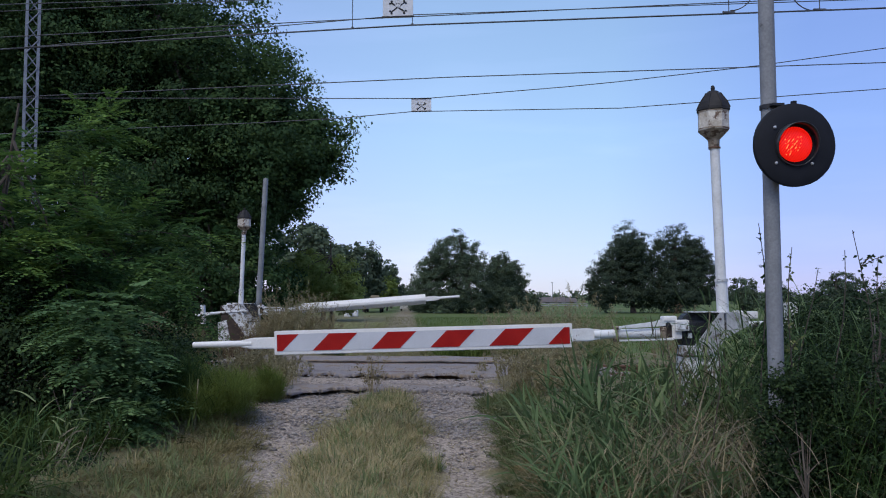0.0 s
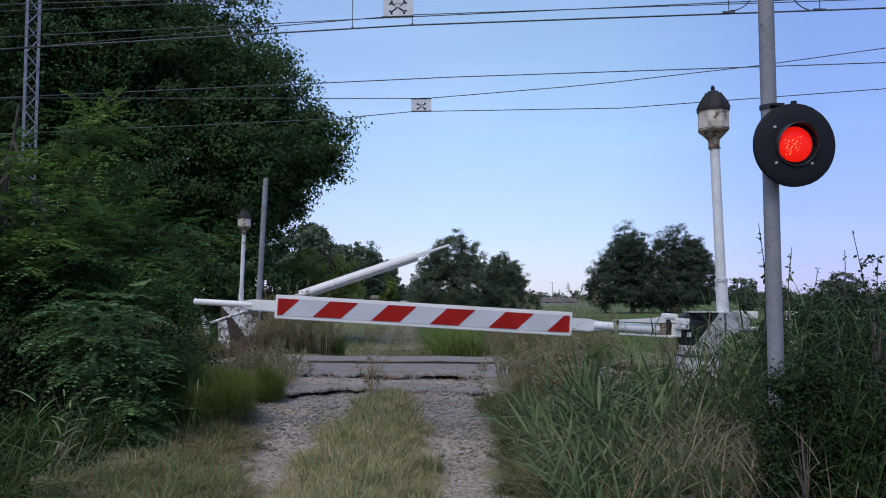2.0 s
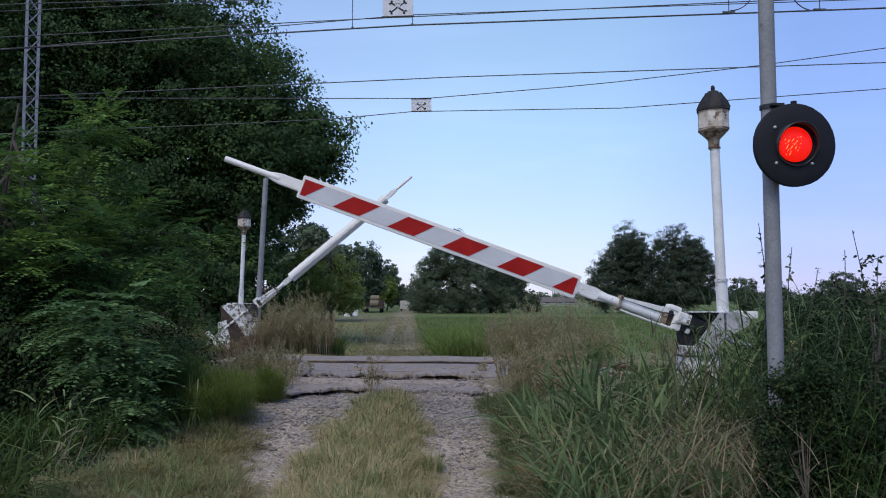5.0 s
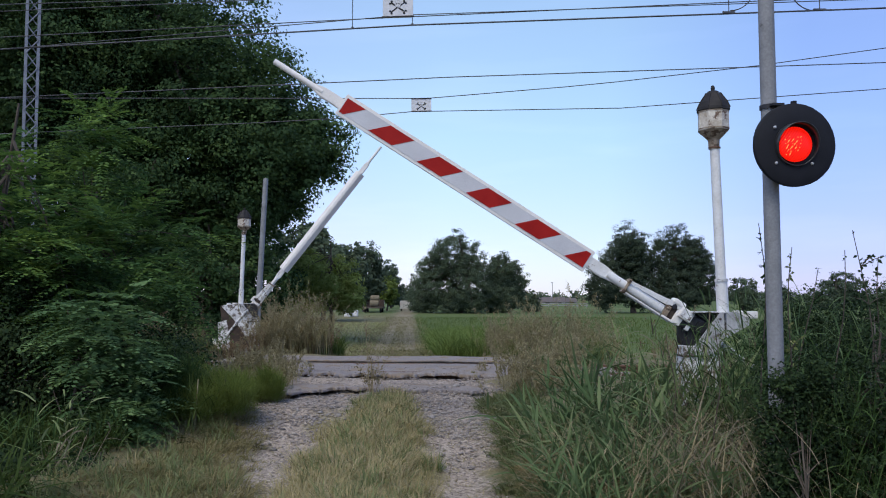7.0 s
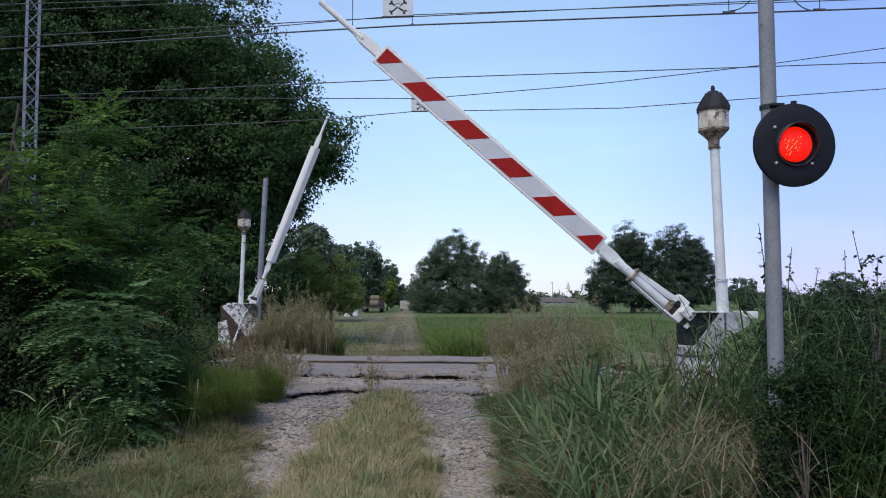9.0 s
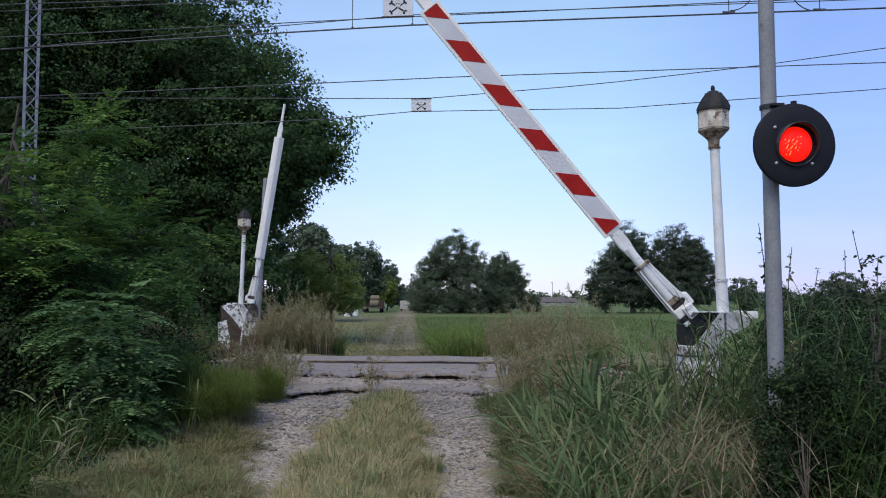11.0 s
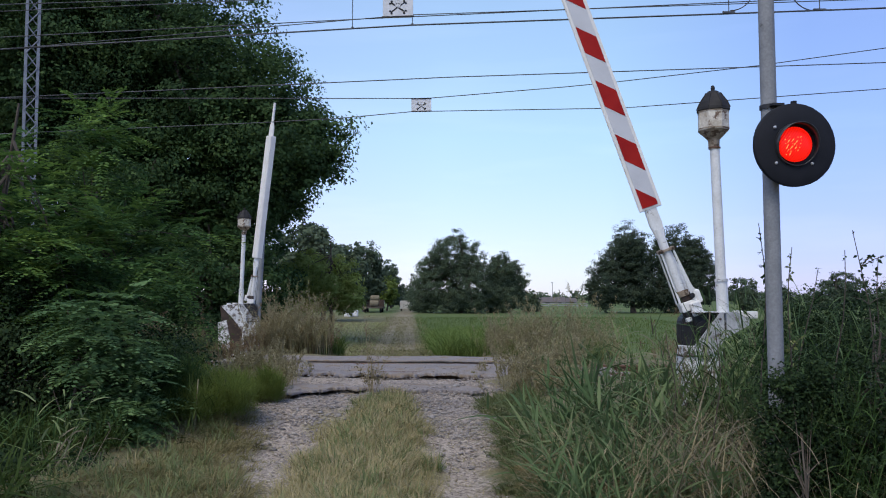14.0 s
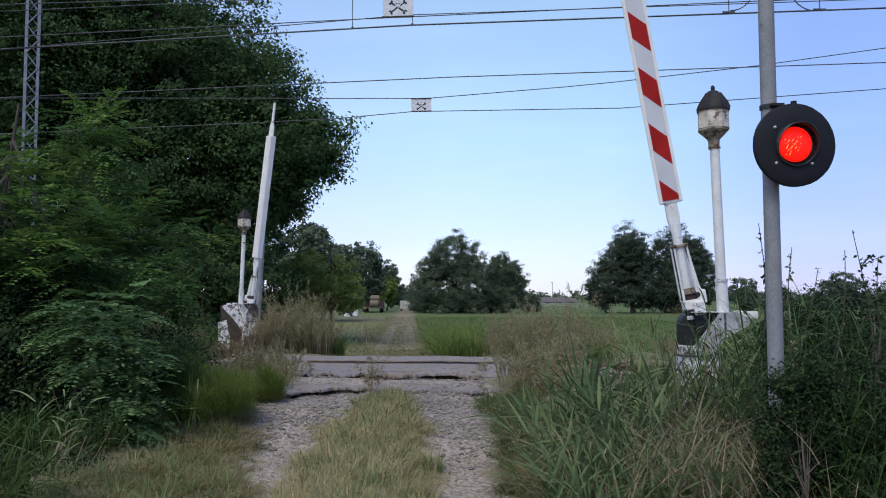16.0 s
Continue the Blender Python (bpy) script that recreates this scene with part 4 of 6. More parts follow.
    bmesh.ops.transform(bm, matrix=T, verts=bm.verts)
    part("top_lug", bm, M_BLACK, s)
    return s


make_signal()


# ---- overhead line: lattice mast, wires, hanging danger signs ----
def make_mast():
    m = thing("catenary_mast", pose(-8.64, 16.6, -0.1, 0, 0, 26), "grey lattice catenary mast half hidden by trees", "mast")
    H, w, dp = 8.6, 0.115, 0.045
    for sx in (-1, 1):
        bm = bmesh.new()
        box(bm, sx * w - 0.012, sx * w + 0.012, -dp, dp, 0, H, 0.004)
        box(bm, sx * w - 0.03, sx * w + 0.03, -dp - 0.006, -dp + 0.004, 0, H, 0.002)
        box(bm, sx * w - 0.03, sx * w + 0.03, dp - 0.004, dp + 0.006, 0, H, 0.002)
        part("chord", bm, M_MAST, m, "steel channel chord")
    k, z = 0, 0.3
    while z < H - 0.4:
        bm = bmesh.new()
        tube(bm, [(-w if k % 2 else w, -dp - 0.008, z), (w if k % 2 else -w, -dp - 0.008, z + 0.3)], 0.014, 6)
        part("brace", bm, M_MAST, m)
        bm = bmesh.new()
        tube(bm, [(w if k % 2 else -w, dp + 0.008, z), (-w if k % 2 else w, dp + 0.008, z + 0.3)], 0.012, 6)
        part("brace", bm, M_MAST, m)
        k, z = k + 1, z + 0.3
    return m


make_mast()


def wire(label, points, r=0.008, parent=None, sag=0.0, name="overhead_wire", category="wire"):
    """A thin wire through a few points, hanging a little between them."""
    path = []
    for a, b in zip(points, points[1:]):
        a, b = Vector(a), Vector(b)
        for i in range(12):
            s = i / 12
            path.append(a.lerp(b, s) - Vector((0, 0, sag * 4 * s * (1 - s))))
    path.append(Vector(points[-1]))
    bm = bmesh.new()
    tube(bm, path, r, 6)
    if parent is not None:
        return part(name, bm, M_WIRE, parent)
    me = bpy.data.meshes.new(name)
    bm.to_mesh(me)
    bm.free()
    me.materials.append(M_WIRE)
    return tagged(new(name, me), label, category, "overhead wires")


contact = wire("dark contact wire stretched above the railway", [(-20, 14.6, 5.5), (-7.58, 13.5, 5.63), (-0.5, 12.88, 5.84), (6.89, 12.24, 5.89), (20, 11.1, 5.93)], 0.013)
wire("thin feeder wire above the contact wire", [(-20, 14.55, 5.7), (-7.59, 13.5, 5.84), (-1.34, 12.96, 5.97), (4.61, 12.44, 6.06), (20, 11.1, 6.2)], 0.008)
wire("upper carrier wire of the overhead line", [(-20, 14.7, 6.6), (-7.6, 13.52, 6.42), (-0.5, 12.9, 6.4), (5.5, 12.4, 6.3), (20, 11.2, 6.7)], 0.008)
wire("high wire behind the railway", [(-20, 19.1, 5.7), (-10.2, 18.23, 5.98), (0.2, 17.32, 6.21), (9.27, 16.53, 6.3), (20, 15.5, 6.32)], 0.011)
for x in (-1.49, -0.5, 4.52, 5.9):
    y = 12.9 - (x + 0.7) * math.tan(SKEW)
    z0 = 5.8 + (0.02 if x < -1 else 0.045 if x < 0 else 0.09)
    dr = wire("", [(x, y, z0), (x, y, z0 + (0.14 if -1 < x < 0 else 0.6))], 0.007, contact, name="dropper")
    bm = bmesh.new()
    box(bm, x - 0.02 if x < 4 else x - 0.1, x + 0.02 if x < 4 else x + 0.1, y - 0.014, y + 0.014, z0 - 0.015, z0 + 0.02, 0.004)
    part("wire_clamp", bm, M_WIRE, contact)
for s, x in ((1, 4.52), (-1, 5.9)):
    pts = [(x + s * 0.38 * math.sin(a) + s * 0.02, 12.44, 5.92 + 0.38 * (1 - math.cos(a))) for a in np.linspace(0, 1.5, 9)]
    bm = bmesh.new()
    tube(bm, pts, 0.009, 6)
    part("registration_loop", bm, M_WIRE, contact)


def skull(parent, y, s):
    """A plain skull over crossed bones, black on the plate."""
    bm = bmesh.new()
    for a in (35, 145):
        d = Vector((math.cos(radians(a)), 0, math.sin(radians(a))))
        p = Vector((-d.z, 0, d.x))
        for q0, q1, w in ((-1, 1, 0.075),):
            c = [d * (q * s * 0.46) + p * (e * s * w * 0.5) + Vector((0, y, -0.03)) for q, e in ((q0, -1), (q1, -1), (q1, 1), (q0, 1))]
            bm.faces.new([bm.verts.new(v) for v in c])
        for q in (-1, 1):
            for e in (-1, 1):
                c0 = d * (q * s * 0.46) + p * (e * s * 0.07) + Vector((0, y - 0.0006, -0.03))
                bm.faces.new([bm.verts.new(c0 + Vector((math.cos(t) * s * 0.062, 0, math.sin(t) * s * 0.062))) for t in np.linspace(0, math.tau, 9)[:-1]])
    part("crossbones", bm, M_BLACK, parent, "black crossed bones")
    def oval(cx, cz, rx, rz, yy):
        bm = bmesh.new()
        bm.faces.new([bm.verts.new((cx + math.cos(t) * rx, yy, cz + math.sin(t) * rz)) for t in np.linspace(0, math.tau, 17)[:-1]])
        return bm

    part("skull", oval(0, s * 0.05, s * 0.165, s * 0.2, y - 0.0012), M_GREYMARK, parent, "grey skull outline")
    part("skull_face", oval(0, s * 0.05, s * 0.15, s * 0.185, y - 0.002), M_SIGN, parent, "pale skull face")
    for x in (-0.06, 0.06):
        part("eye_hole", oval(x * s, s * 0.06, s * 0.036, s * 0.045, y - 0.003), M_BLACK, parent)
    part("nose_hole", oval(0, -s * 0.02, s * 0.018, s * 0.022, y - 0.003), M_BLACK, parent)
    for x in (-0.05, 0.0, 0.05):
        part("tooth_gap", oval(x * s, -s * 0.085, s * 0.01, s * 0.03, y - 0.003), M_BLACK, parent)


def make_sign(centre, w, h, label):
    s = thing("danger_sign", pose(*centre, 0, 0, -5), label, "warning sign", "hanging danger signs")
    bm = bmesh.new()
    box(bm, -w / 2, w / 2, -0.01, 0.01, -h / 2, h / 2, 0.004)
    part("plate", bm, M_SIGN, s, "pale enamelled plate")
    skull(s, -0.0125, min(w, h) * 0.74)
    for z in (-h / 2 + 0.012, h / 2 - 0.012):
        bm = bmesh.new()
        box(bm, -w / 2 - 0.01, w / 2 + 0.01, -0.02, -0.0105, z - 0.01, z + 0.01, 0.003)
        part("rail_strip", bm, M_DARK, s)
    return s


make_sign((-0.6, 10.49, 5.285), 0.405, 0.34, "pale danger plate with black skull hung on two wires")
make_sign((-0.445, 16.28, 5.34), 0.41, 0.29, "pale danger plate hung on wires beyond the track")
wire("lower suspension wire of the danger plate", [(-16, 11.8, 5.3), (-14.6, 11.69, 4.62), (-6.16, 10.98, 4.84), (-0.8, 10.507, 5.13), (-0.4, 10.473, 5.15), (5.61, 9.95, 5.17), (14.6, 9.12, 5.28), (16, 9.0, 5.6)], 0.006)
wire("upper suspension wire of the danger plate", [(-16, 11.8, 5.3), (-6.16, 10.98, 5.38), (-0.8, 10.507, 5.44), (-0.4, 10.473, 5.44), (5.61, 9.95, 5.3), (16, 9.0, 5.6)], 0.006)
wire("rising wire holding the far danger plate", [(-18, 17.8, 5.9), (-9.55, 17.07, 5.68), (-0.65, 16.28, 5.475), (-0.24, 16.24, 5.475), (2.5, 16.02, 5.65), (3.51, 15.94, 5.73), (6.29, 15.7, 5.995), (8.69, 15.48, 6.28), (18, 14.7, 7.3)], 0.009)
wire("lower wire holding the far danger plate", [(-18, 17.8, 5.0), (-9.53, 17.07, 4.9), (-4.0, 16.58, 5.03), (-2.2, 16.42, 5.09), (-0.65, 16.28, 5.2), (-0.24, 16.24, 5.2), (3.59, 15.92, 5.19), (8.67, 15.48, 5.47), (18, 14.7, 6.1)], 0.009)

bm = bmesh.new()
tube(bm, [(-4.76, 20.5, -0.15), (-4.56, 20.5, 4.42), (-4.558, 20.5, 4.45)], [0.075, 0.065, 0.05], 14)
gp = thing("leaning_post", pose(0, 0, 0), "leaning grey concrete post behind the far barrier", "post")
part("shaft", bm, M_LATTICE, gp)

# sloped plates on the far barrier's back
bm = bmesh.new()
extrude_poly(bm, [(-0.66, 1.215), (-0.28, 1.255), (0.05, 0.6), (-0.09, 0.52), (-0.36, 0.9)], -0.215, -0.2)
part("rear_plate", bm, M_WHITE_OLD, far_barrier, "peeling sloped steel plate")
bm = bmesh.new()
extrude_poly(bm, [(-0.72, 0.84), (-0.53, 0.9), (-0.44, 0.46), (-0.46, 0.0), (-0.66, 0.0), (-0.7, 0.4)], -0.215, -0.2)
part("rear_leg", bm, M_WHITE_OLD, far_barrier, "peeling steel leg plate")
# dark sheet behind the sloped plates, in place of the diagonal shadow there
bm = bmesh.new()
extrude_poly(bm, [(-0.68, 1.2), (-0.3, 0.95), (0.02, 0.55), (-0.06, 0.05), (-0.5, 0.0), (-0.6, 0.6)], -0.198, -0.188)
part("shadow_plate", bm, M_RUST, far_barrier, "dark plate standing in for the shadow between the plates")


# ---- trees ----
def limbs_to(bm, base, top, cc, r0, rng, count):
    """Trunk and limbs out to some of the leaf clumps."""
    base, top = Vector(base), Vector(top)
    mid = base.lerp(top, 0.5) + Vector((rng.normal() * 0.05, rng.normal() * 0.05, 0)) * (top - base).length
    tube(bm, [base, base.lerp(mid, 0.15), mid, top], [r0 * 1.35, r0, r0 * 0.7, r0 * 0.25], 9)
    for k in rng.choice(len(cc), min(count, len(cc)), replace=False):
        c = Vector(cc[k])
        s = rng.uniform(0.3, 0.9)
        a = base.lerp(mid, s * 2) if s < 0.5 else mid.lerp(top, s * 2 - 1)
        b = a.lerp(c, 0.5) + Vector((0, 0, 0.06 * (c - a).length))
        tube(bm, [a, b, c], [r0 * 0.38, r0 * 0.22, r0 * 0.05], 6, False)
    return bm


def make_tree(name, label, base, top, blobs, clumps, per, clump_r, leaf, mat, r0, seed, category="tree", group="", limbs=30, inner=0.5, puff=1.1):
    rng = np.random.default_rng(seed)
    t = thing(name, pose(*base), label, category, group)
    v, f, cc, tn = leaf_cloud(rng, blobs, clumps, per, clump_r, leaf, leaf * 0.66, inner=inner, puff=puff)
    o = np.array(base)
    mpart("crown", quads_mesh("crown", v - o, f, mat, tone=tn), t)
    bm = limbs_to(bmesh.new(), (0, 0, -0.1), tuple(np.array(top) - o), cc - o, r0, rng, limbs)
    part("trunk", bm, M_BARK, t)
    return t


def gz(x, y):
    return float(height(x, y))


make_tree("oak_tree", "tall dark oak with dense crown beside the railway", (-9.5, 25, -0.15), (-9.8, 25, 13),
          [(-11.6, 25, 9.8, 5.4, 4.5, 5.2), (-7.3, 24.3, 7.9, 2.7, 2.8, 2.5), (-5.2, 24.0, 6.0, 2.35, 2.2, 1.7), (-5.2, 24.0, 4.6, 1.45, 1.6, 1.1), (-12.5, 24, 7, 4, 3.5, 4.5), (-8.3, 23.5, 4.2, 3.2, 2.6, 2.8), (-15.5, 25, 8, 4, 4, 6), (-10.2, 24.5, 8.2, 3.2, 3, 2.6), (-12.6, 24, 10.2, 3.2, 3, 2.4), (-8.2, 25.5, 6.2, 3.0, 2.2, 2.4), (-6.5, 25.5, 4.8, 2.2, 1.8, 1.8), (-7.0, 25.5, 9.0, 2.0, 1.6, 1.4), (-5.8, 24.3, 7.6, 1.75, 1.5, 1.35), (-6.4, 25.2, 6.4, 1.9, 1.2, 2.2), (-9.5, 25.6, 9.2, 3.0, 1.4, 2.4), (-4.15, 24.0, 5.65, 1.25, 1.0, 0.95), (-4.6, 24.2, 6.6, 1.2, 1.0, 0.9), (-5.4, 24.2, 5.6, 1.6, 0.8, 1.6)],
          4100, 122, 0.66, 0.11, F_OAK, 0.34, 11, limbs=40, inner=0.4)
make_tree("hedge_tree", "dark bushy elm at the foot of the oak", (-6.8, 23.2, -0.15), (-6.8, 23.2, 3.5),
          [(-7.2, 23.2, 1.9, 2.2, 1.6, 2.0), (-5.6, 23.6, 1.5, 1.3, 1.4, 1.5), (-9.5, 22.5, 1.8, 2.2, 1.6, 2.2)], 420, 100, 0.6, 0.1, F_OAK, 0.12, 12)
make_tree("hedge_tree", "dense dark hedge of elms behind the oak", (-10.5, 29, -0.2), (-10.5, 29, 4.5),
          [(-8.0, 29, 2.2, 2.2, 1.3, 2.6), (-11.5, 29, 3.0, 3.0, 1.4, 3.2), (-15.5, 29, 3.2, 3.4, 1.5, 3.4), (-19.5, 29, 3.2, 3.4, 1.5, 3.6), (-9.0, 29, 4.2, 2.0, 1.2, 1.6)], 800, 80, 0.75, 0.16, F_OAK, 0.12, 112, inner=0.2)
make_tree("field_maple", "small green field tree beside the lane", (-4.0, 28.5, -0.2), (-4.0, 28.5, 3.4),
          [(-4.1, 28.5, 1.9, 1.1, 1.2, 1.0), (-4.9, 29, 1.9, 1.0, 1.1, 1.1), (-3.5, 28.6, 1.5, 0.7, 0.8, 0.7)], 260, 110, 0.36, 0.085, F_SPRAY, 0.07, 13)
make_tree("row_tree", "dark row tree along the lane", (-7.5, 50, -0.2), (-7.5, 50, 5),
          [(-7.5, 50, 3.2, 2.4, 2.4, 2.6), (-6.6, 52, 2.8, 1.6, 1.8, 2.2), (-9.3, 50, 3.6, 2.2, 2.2, 2.7)], 260, 50, 0.7, 0.26, F_TREE, 0.16, 14, group="lane trees")
make_tree("row_tree", "dark row tree along the lane", (-8.0, 82, -0.2), (-8.0, 82, 6.0),
          [(-8.3, 82, 3.9, 2.0, 2.2, 3.0), (-7.3, 83, 3.6, 1.2, 1.3, 2.6)], 240, 45, 0.7, 0.28, F_TREE, 0.16, 15, group="lane trees")
make_tree("row_tree", "light green young row tree along the lane", (-6.3, 90, -0.2), (-6.3, 90, 3.4),
          [(-6.3, 90, 2.2, 1.3, 1.3, 1.5)], 110, 45, 0.5, 0.24, F_LIGHT, 0.1, 16, group="lane trees")
make_tree("row_tree", "distant dark row tree along the lane", (-7.0, 108, -0.2), (-7.0, 108, 5.0),
          [(-7.4, 108, 3.4, 1.3, 1.7, 2.7), (-6.4, 110, 2.2, 1.0, 1.2, 2.0), (-5.7, 114, 1.3, 0.8, 1.0, 1.2)], 190, 40, 0.6, 0.3, F_TREE, 0.16, 17, group="lane trees")
make_tree("willow_tree", "round dark willow standing in the meadow", (1.6, 76, -0.2), (1.5, 76, 7),
          [(1.0, 76, 5.2, 2.3, 2.3, 2.4), (-0.9, 76, 4.0, 1.6, 1.6, 1.7), (2.9, 76, 4.0, 1.5, 1.6, 1.6), (-0.8, 76, 2.4, 2.3, 2.2, 2.2), (2.6, 75, 2.4, 2.3, 2.2, 2.3), (-2.2, 80, 1.6, 1.5, 1.5, 1.8), (1.0, 75.5, 0.9, 3.6, 1.5, 1.2)], 1500, 66, 0.5, 0.125, F_TREE, 0.25, 18, group="meadow trees", puff=0.2)
make_tree("willow_tree", "dark willow close beside another willow", (5.4, 77, -0.2), (5.3, 77, 5.2),
          [(5.6, 77, 3.7, 1.5, 1.6, 1.9), (6.8, 77.5, 2.6, 1.2, 1.3, 1.9), (5.4, 76.5, 1.2, 2.0, 1.6, 1.5)], 900, 66, 0.48, 0.125, F_TREE, 0.2, 19, group="meadow trees", puff=0.2)
make_tree("poplar_tree", "broad dark tree on the meadow's edge", (18, 76, -0.2), (18, 76, 7.6),
          [(17.6, 76, 5.9, 1.7, 1.9, 2.4), (16.6, 76, 4.4, 1.8, 1.9, 2.2), (18.6, 76, 4.6, 1.6, 1.9, 2.6), (15.8, 76, 2.8, 2.0, 2.0, 2.2), (15.0, 75.5, 2.0, 1.5, 1.5, 2.0), (19.4, 76, 2.6, 2.2, 2.2, 2.6), (17.4, 75.5, 1.6, 3.0, 1.5, 1.0)], 1500, 66, 0.5, 0.125, F_POPLAR, 0.25, 20, group="meadow trees", puff=0.2)
make_tree("poplar_tree", "broad dark tree beside another on the meadow", (22.6, 77, -0.2), (22.5, 77, 7.4),
          [(22.2, 77, 5.5, 2.2, 2.2, 2.6), (23.9, 77, 4.7, 1.8, 1.9, 2.3), (24.9, 77, 3.0, 1.7, 1.8, 2.4), (22, 76, 2.2, 2.6, 2.4, 2.3), (22.8, 76, 1.6, 2.8, 1.5, 1.0)], 1500, 66, 0.5, 0.125, F_POPLAR, 0.25, 21, group="meadow trees", puff=0.2)
for x, y, h, r, sd in ((33.5, 90, 3.6, 1.6, 30), (38, 92, 2.6, 1.7, 31), (49, 100, 4.5, 1.9, 32), (52, 101, 3.9, 2.1, 33), (45, 96, 2.6, 1.8, 34), (58, 104, 3.2, 3.0, 35), (55, 98, 2.4, 2.4, 37), (41, 97, 2.2, 2.0, 38), (9.0, 84, 1.7, 0.9, 36)):
    make_tree("distant_tree", "distant dark round field tree", (x, y, -0.3), (x, y, h - 0.3), [(x, y, h - r * 1.0, r, r, r * 1.05), (x + r * 0.3, y, (h - r) * 0.5, r * 0.9, r, (h - r) * 0.55)], 110, 60, 0.6, 0.22, F_TREE, 0.14, sd, group="distant trees", limbs=8, puff=0.2)

# far tree line on the horizon
rw = np.random.default_rng(40)
wb = [(x, 330 + 40 * math.sin(x * 0.05), 0.6, 5 + 3 * rw.random(), 4, 1.8 + 2.0 * rw.random()) for x in np.arange(-280, 320, 7)]
v, f, _c, tn = leaf_cloud(rw, wb, 2600, 14, 2.4, 1.3, 1.0, inner=0.3)
tagged(new("far_woods", quads_mesh("far_woods", v, f, F_TREE, tone=tn)), "dark strip of woods along the horizon", "woods", kind="stuff")


# ---- shrubs by the crossing ----
def fronds(rng, base, heading, length, pairs=7, leaf=0.082):
    """Pinnate leaves: pairs of leaflets along a drooping stalk."""
    n = len(base)
    ax = unit(heading)
    up = np.array([0, 0, 1.0])
    side = unit(np.cross(ax, up) + 1e-4)
    nrm = unit(np.cross(side, ax))
    L = np.asarray(length)[:, None]
    vs, fs, o = [], [], 0
    for k in range(pairs * 2 + 1):
        s = 0.18 + 0.82 * (k // 2) / pairs
        sg = 0 if k == pairs * 2 else (1 if k % 2 else -1)
        c = base + ax * L * s - up * L * 0.35 * s * s
        la = unit(ax * (0.35 if sg else 1.0) + side * sg - up * 0.15)
        lf = leaf * (0.8 + 0.4 * rng.random(n)) * (1.1 - 0.35 * s)
        v, f = leaf_quads(c + la * lf[:, None] * 0.5, la, nrm + 0.3 * rng.normal(size=(n, 3)), lf, lf * 0.5, 0.05)
        vs.append(v)
        fs.append(f + o)
        o += len(v)
    return np.concatenate(vs), np.concatenate(fs)


def make_robinia(label, base, top, blobs, sprays, per, seed, r0=0.05, length=0.32, mat=None, leaf=0.075):
    rng = np.random.default_rng(seed)
    t = thing("robinia_shrub", pose(*base), label, "shrub", "robinia shrubs")
    blobs = np.array(blobs, float)
    w = blobs[:, 3] * blobs[:, 5]
    which = rng.choice(len(blobs), sprays, p=w / w.sum())
    d = unit(rng.normal(size=(sprays, 3)))
    cc = blobs[which, :3] + d * blobs[which, 3:] * (0.35 + 0.7 * rng.random(sprays) ** 0.7)[:, None]
    twig = unit(d * 0.8 + rng.normal(size=(sprays, 3)) * 0.5 + np.array([0.1, -0.35, 0.05]))
    twig[:, 2] *= 0.5
    twig = unit(twig)
    wing = unit(np.cross(twig, UP) + 0.15 * rng.normal(size=(sprays, 3)))
    idx = np.repeat(np.arange(sprays), per)
    along = np.tile((np.arange(per) + 0.5) / per, sprays)
    sg = np.where(np.tile(np.arange(per), sprays) % 2, 1.0, -1.0)
    b = cc[idx] + twig[idx] * (along * length * 1.1 - length * 0.4)[:, None] - UP * (0.25 * length * along ** 2)[:, None] + rng.normal(size=(len(idx), 3)) * 0.03
    h = unit(twig[idx] * (0.45 + 0.5 * along)[:, None] + wing[idx] * (sg * (1 - 0.6 * along))[:, None] + 0.15 * rng.normal(size=b.shape))
    v, f = fronds(rng, b, h, length * (0.6 + 0.6 * rng.random(len(b))) * (1.1 - 0.4 * along), 7, leaf)
    tn = np.tile(np.clip(0.3 * rng.random(len(b)) + 0.85 * (rng.random(sprays) ** 1.5)[idx], 0, 1), 15)
    o = np.array(base)
    mpart("foliage", quads_mesh("foliage", v - o, f, mat or F_ROBINIA, tone=tn), t)
    bm = limbs_to(bmesh.new(), (0, 0, -0.05), tuple(np.array(top) - o), cc - o, r0, rng, 40)
    part("stem", bm, M_BARK, t)
    return t


make_robinia("robinia shrub with feathery green leaves beside the lane", (-4.6, 8.6, -0.15), (-4.6, 8.6, 3.5),
             [(-4.7, 8.7, 1.8, 1.0, 0.8, 1.1), (-4.1, 8.5, 1.5, 0.8, 0.7, 0.9), (-5.4, 8.4, 1.3, 1.1, 0.9, 1.3), (-3.7, 8.9, 1.7, 0.5, 0.5, 0.5)], 290, 10, 51, length=0.42)
make_robinia("robinia thicket with feathery leaves near the track", (-4.7, 10.6, 0.0), (-4.6, 10.6, 2.8),
             [(-4.3, 10.6, 1.9, 1.2, 0.9, 0.8), (-5.5, 10.8, 2.5, 1.1, 0.9, 1.2), (-4.7, 10.7, 3.5, 0.5, 0.5, 0.5), (-4.0, 10.2, 0.9, 0.9, 0.7, 0.8)], 290, 10, 52, length=0.46)
make_robinia("low bluish robinia sprout before the thicket", (-3.5, 7.5, -0.12), (-3.5, 7.5, 1.3),
             [(-3.2, 7.5, 1.1, 0.3, 0.3, 0.5), (-3.1, 7.5, 0.7, 0.3, 0.3, 0.45), (-2.95, 7.4, 0.36, 0.27, 0.3, 0.36)], 92, 9, 53, 0.025, 0.33, F_BLUISH, 0.068)
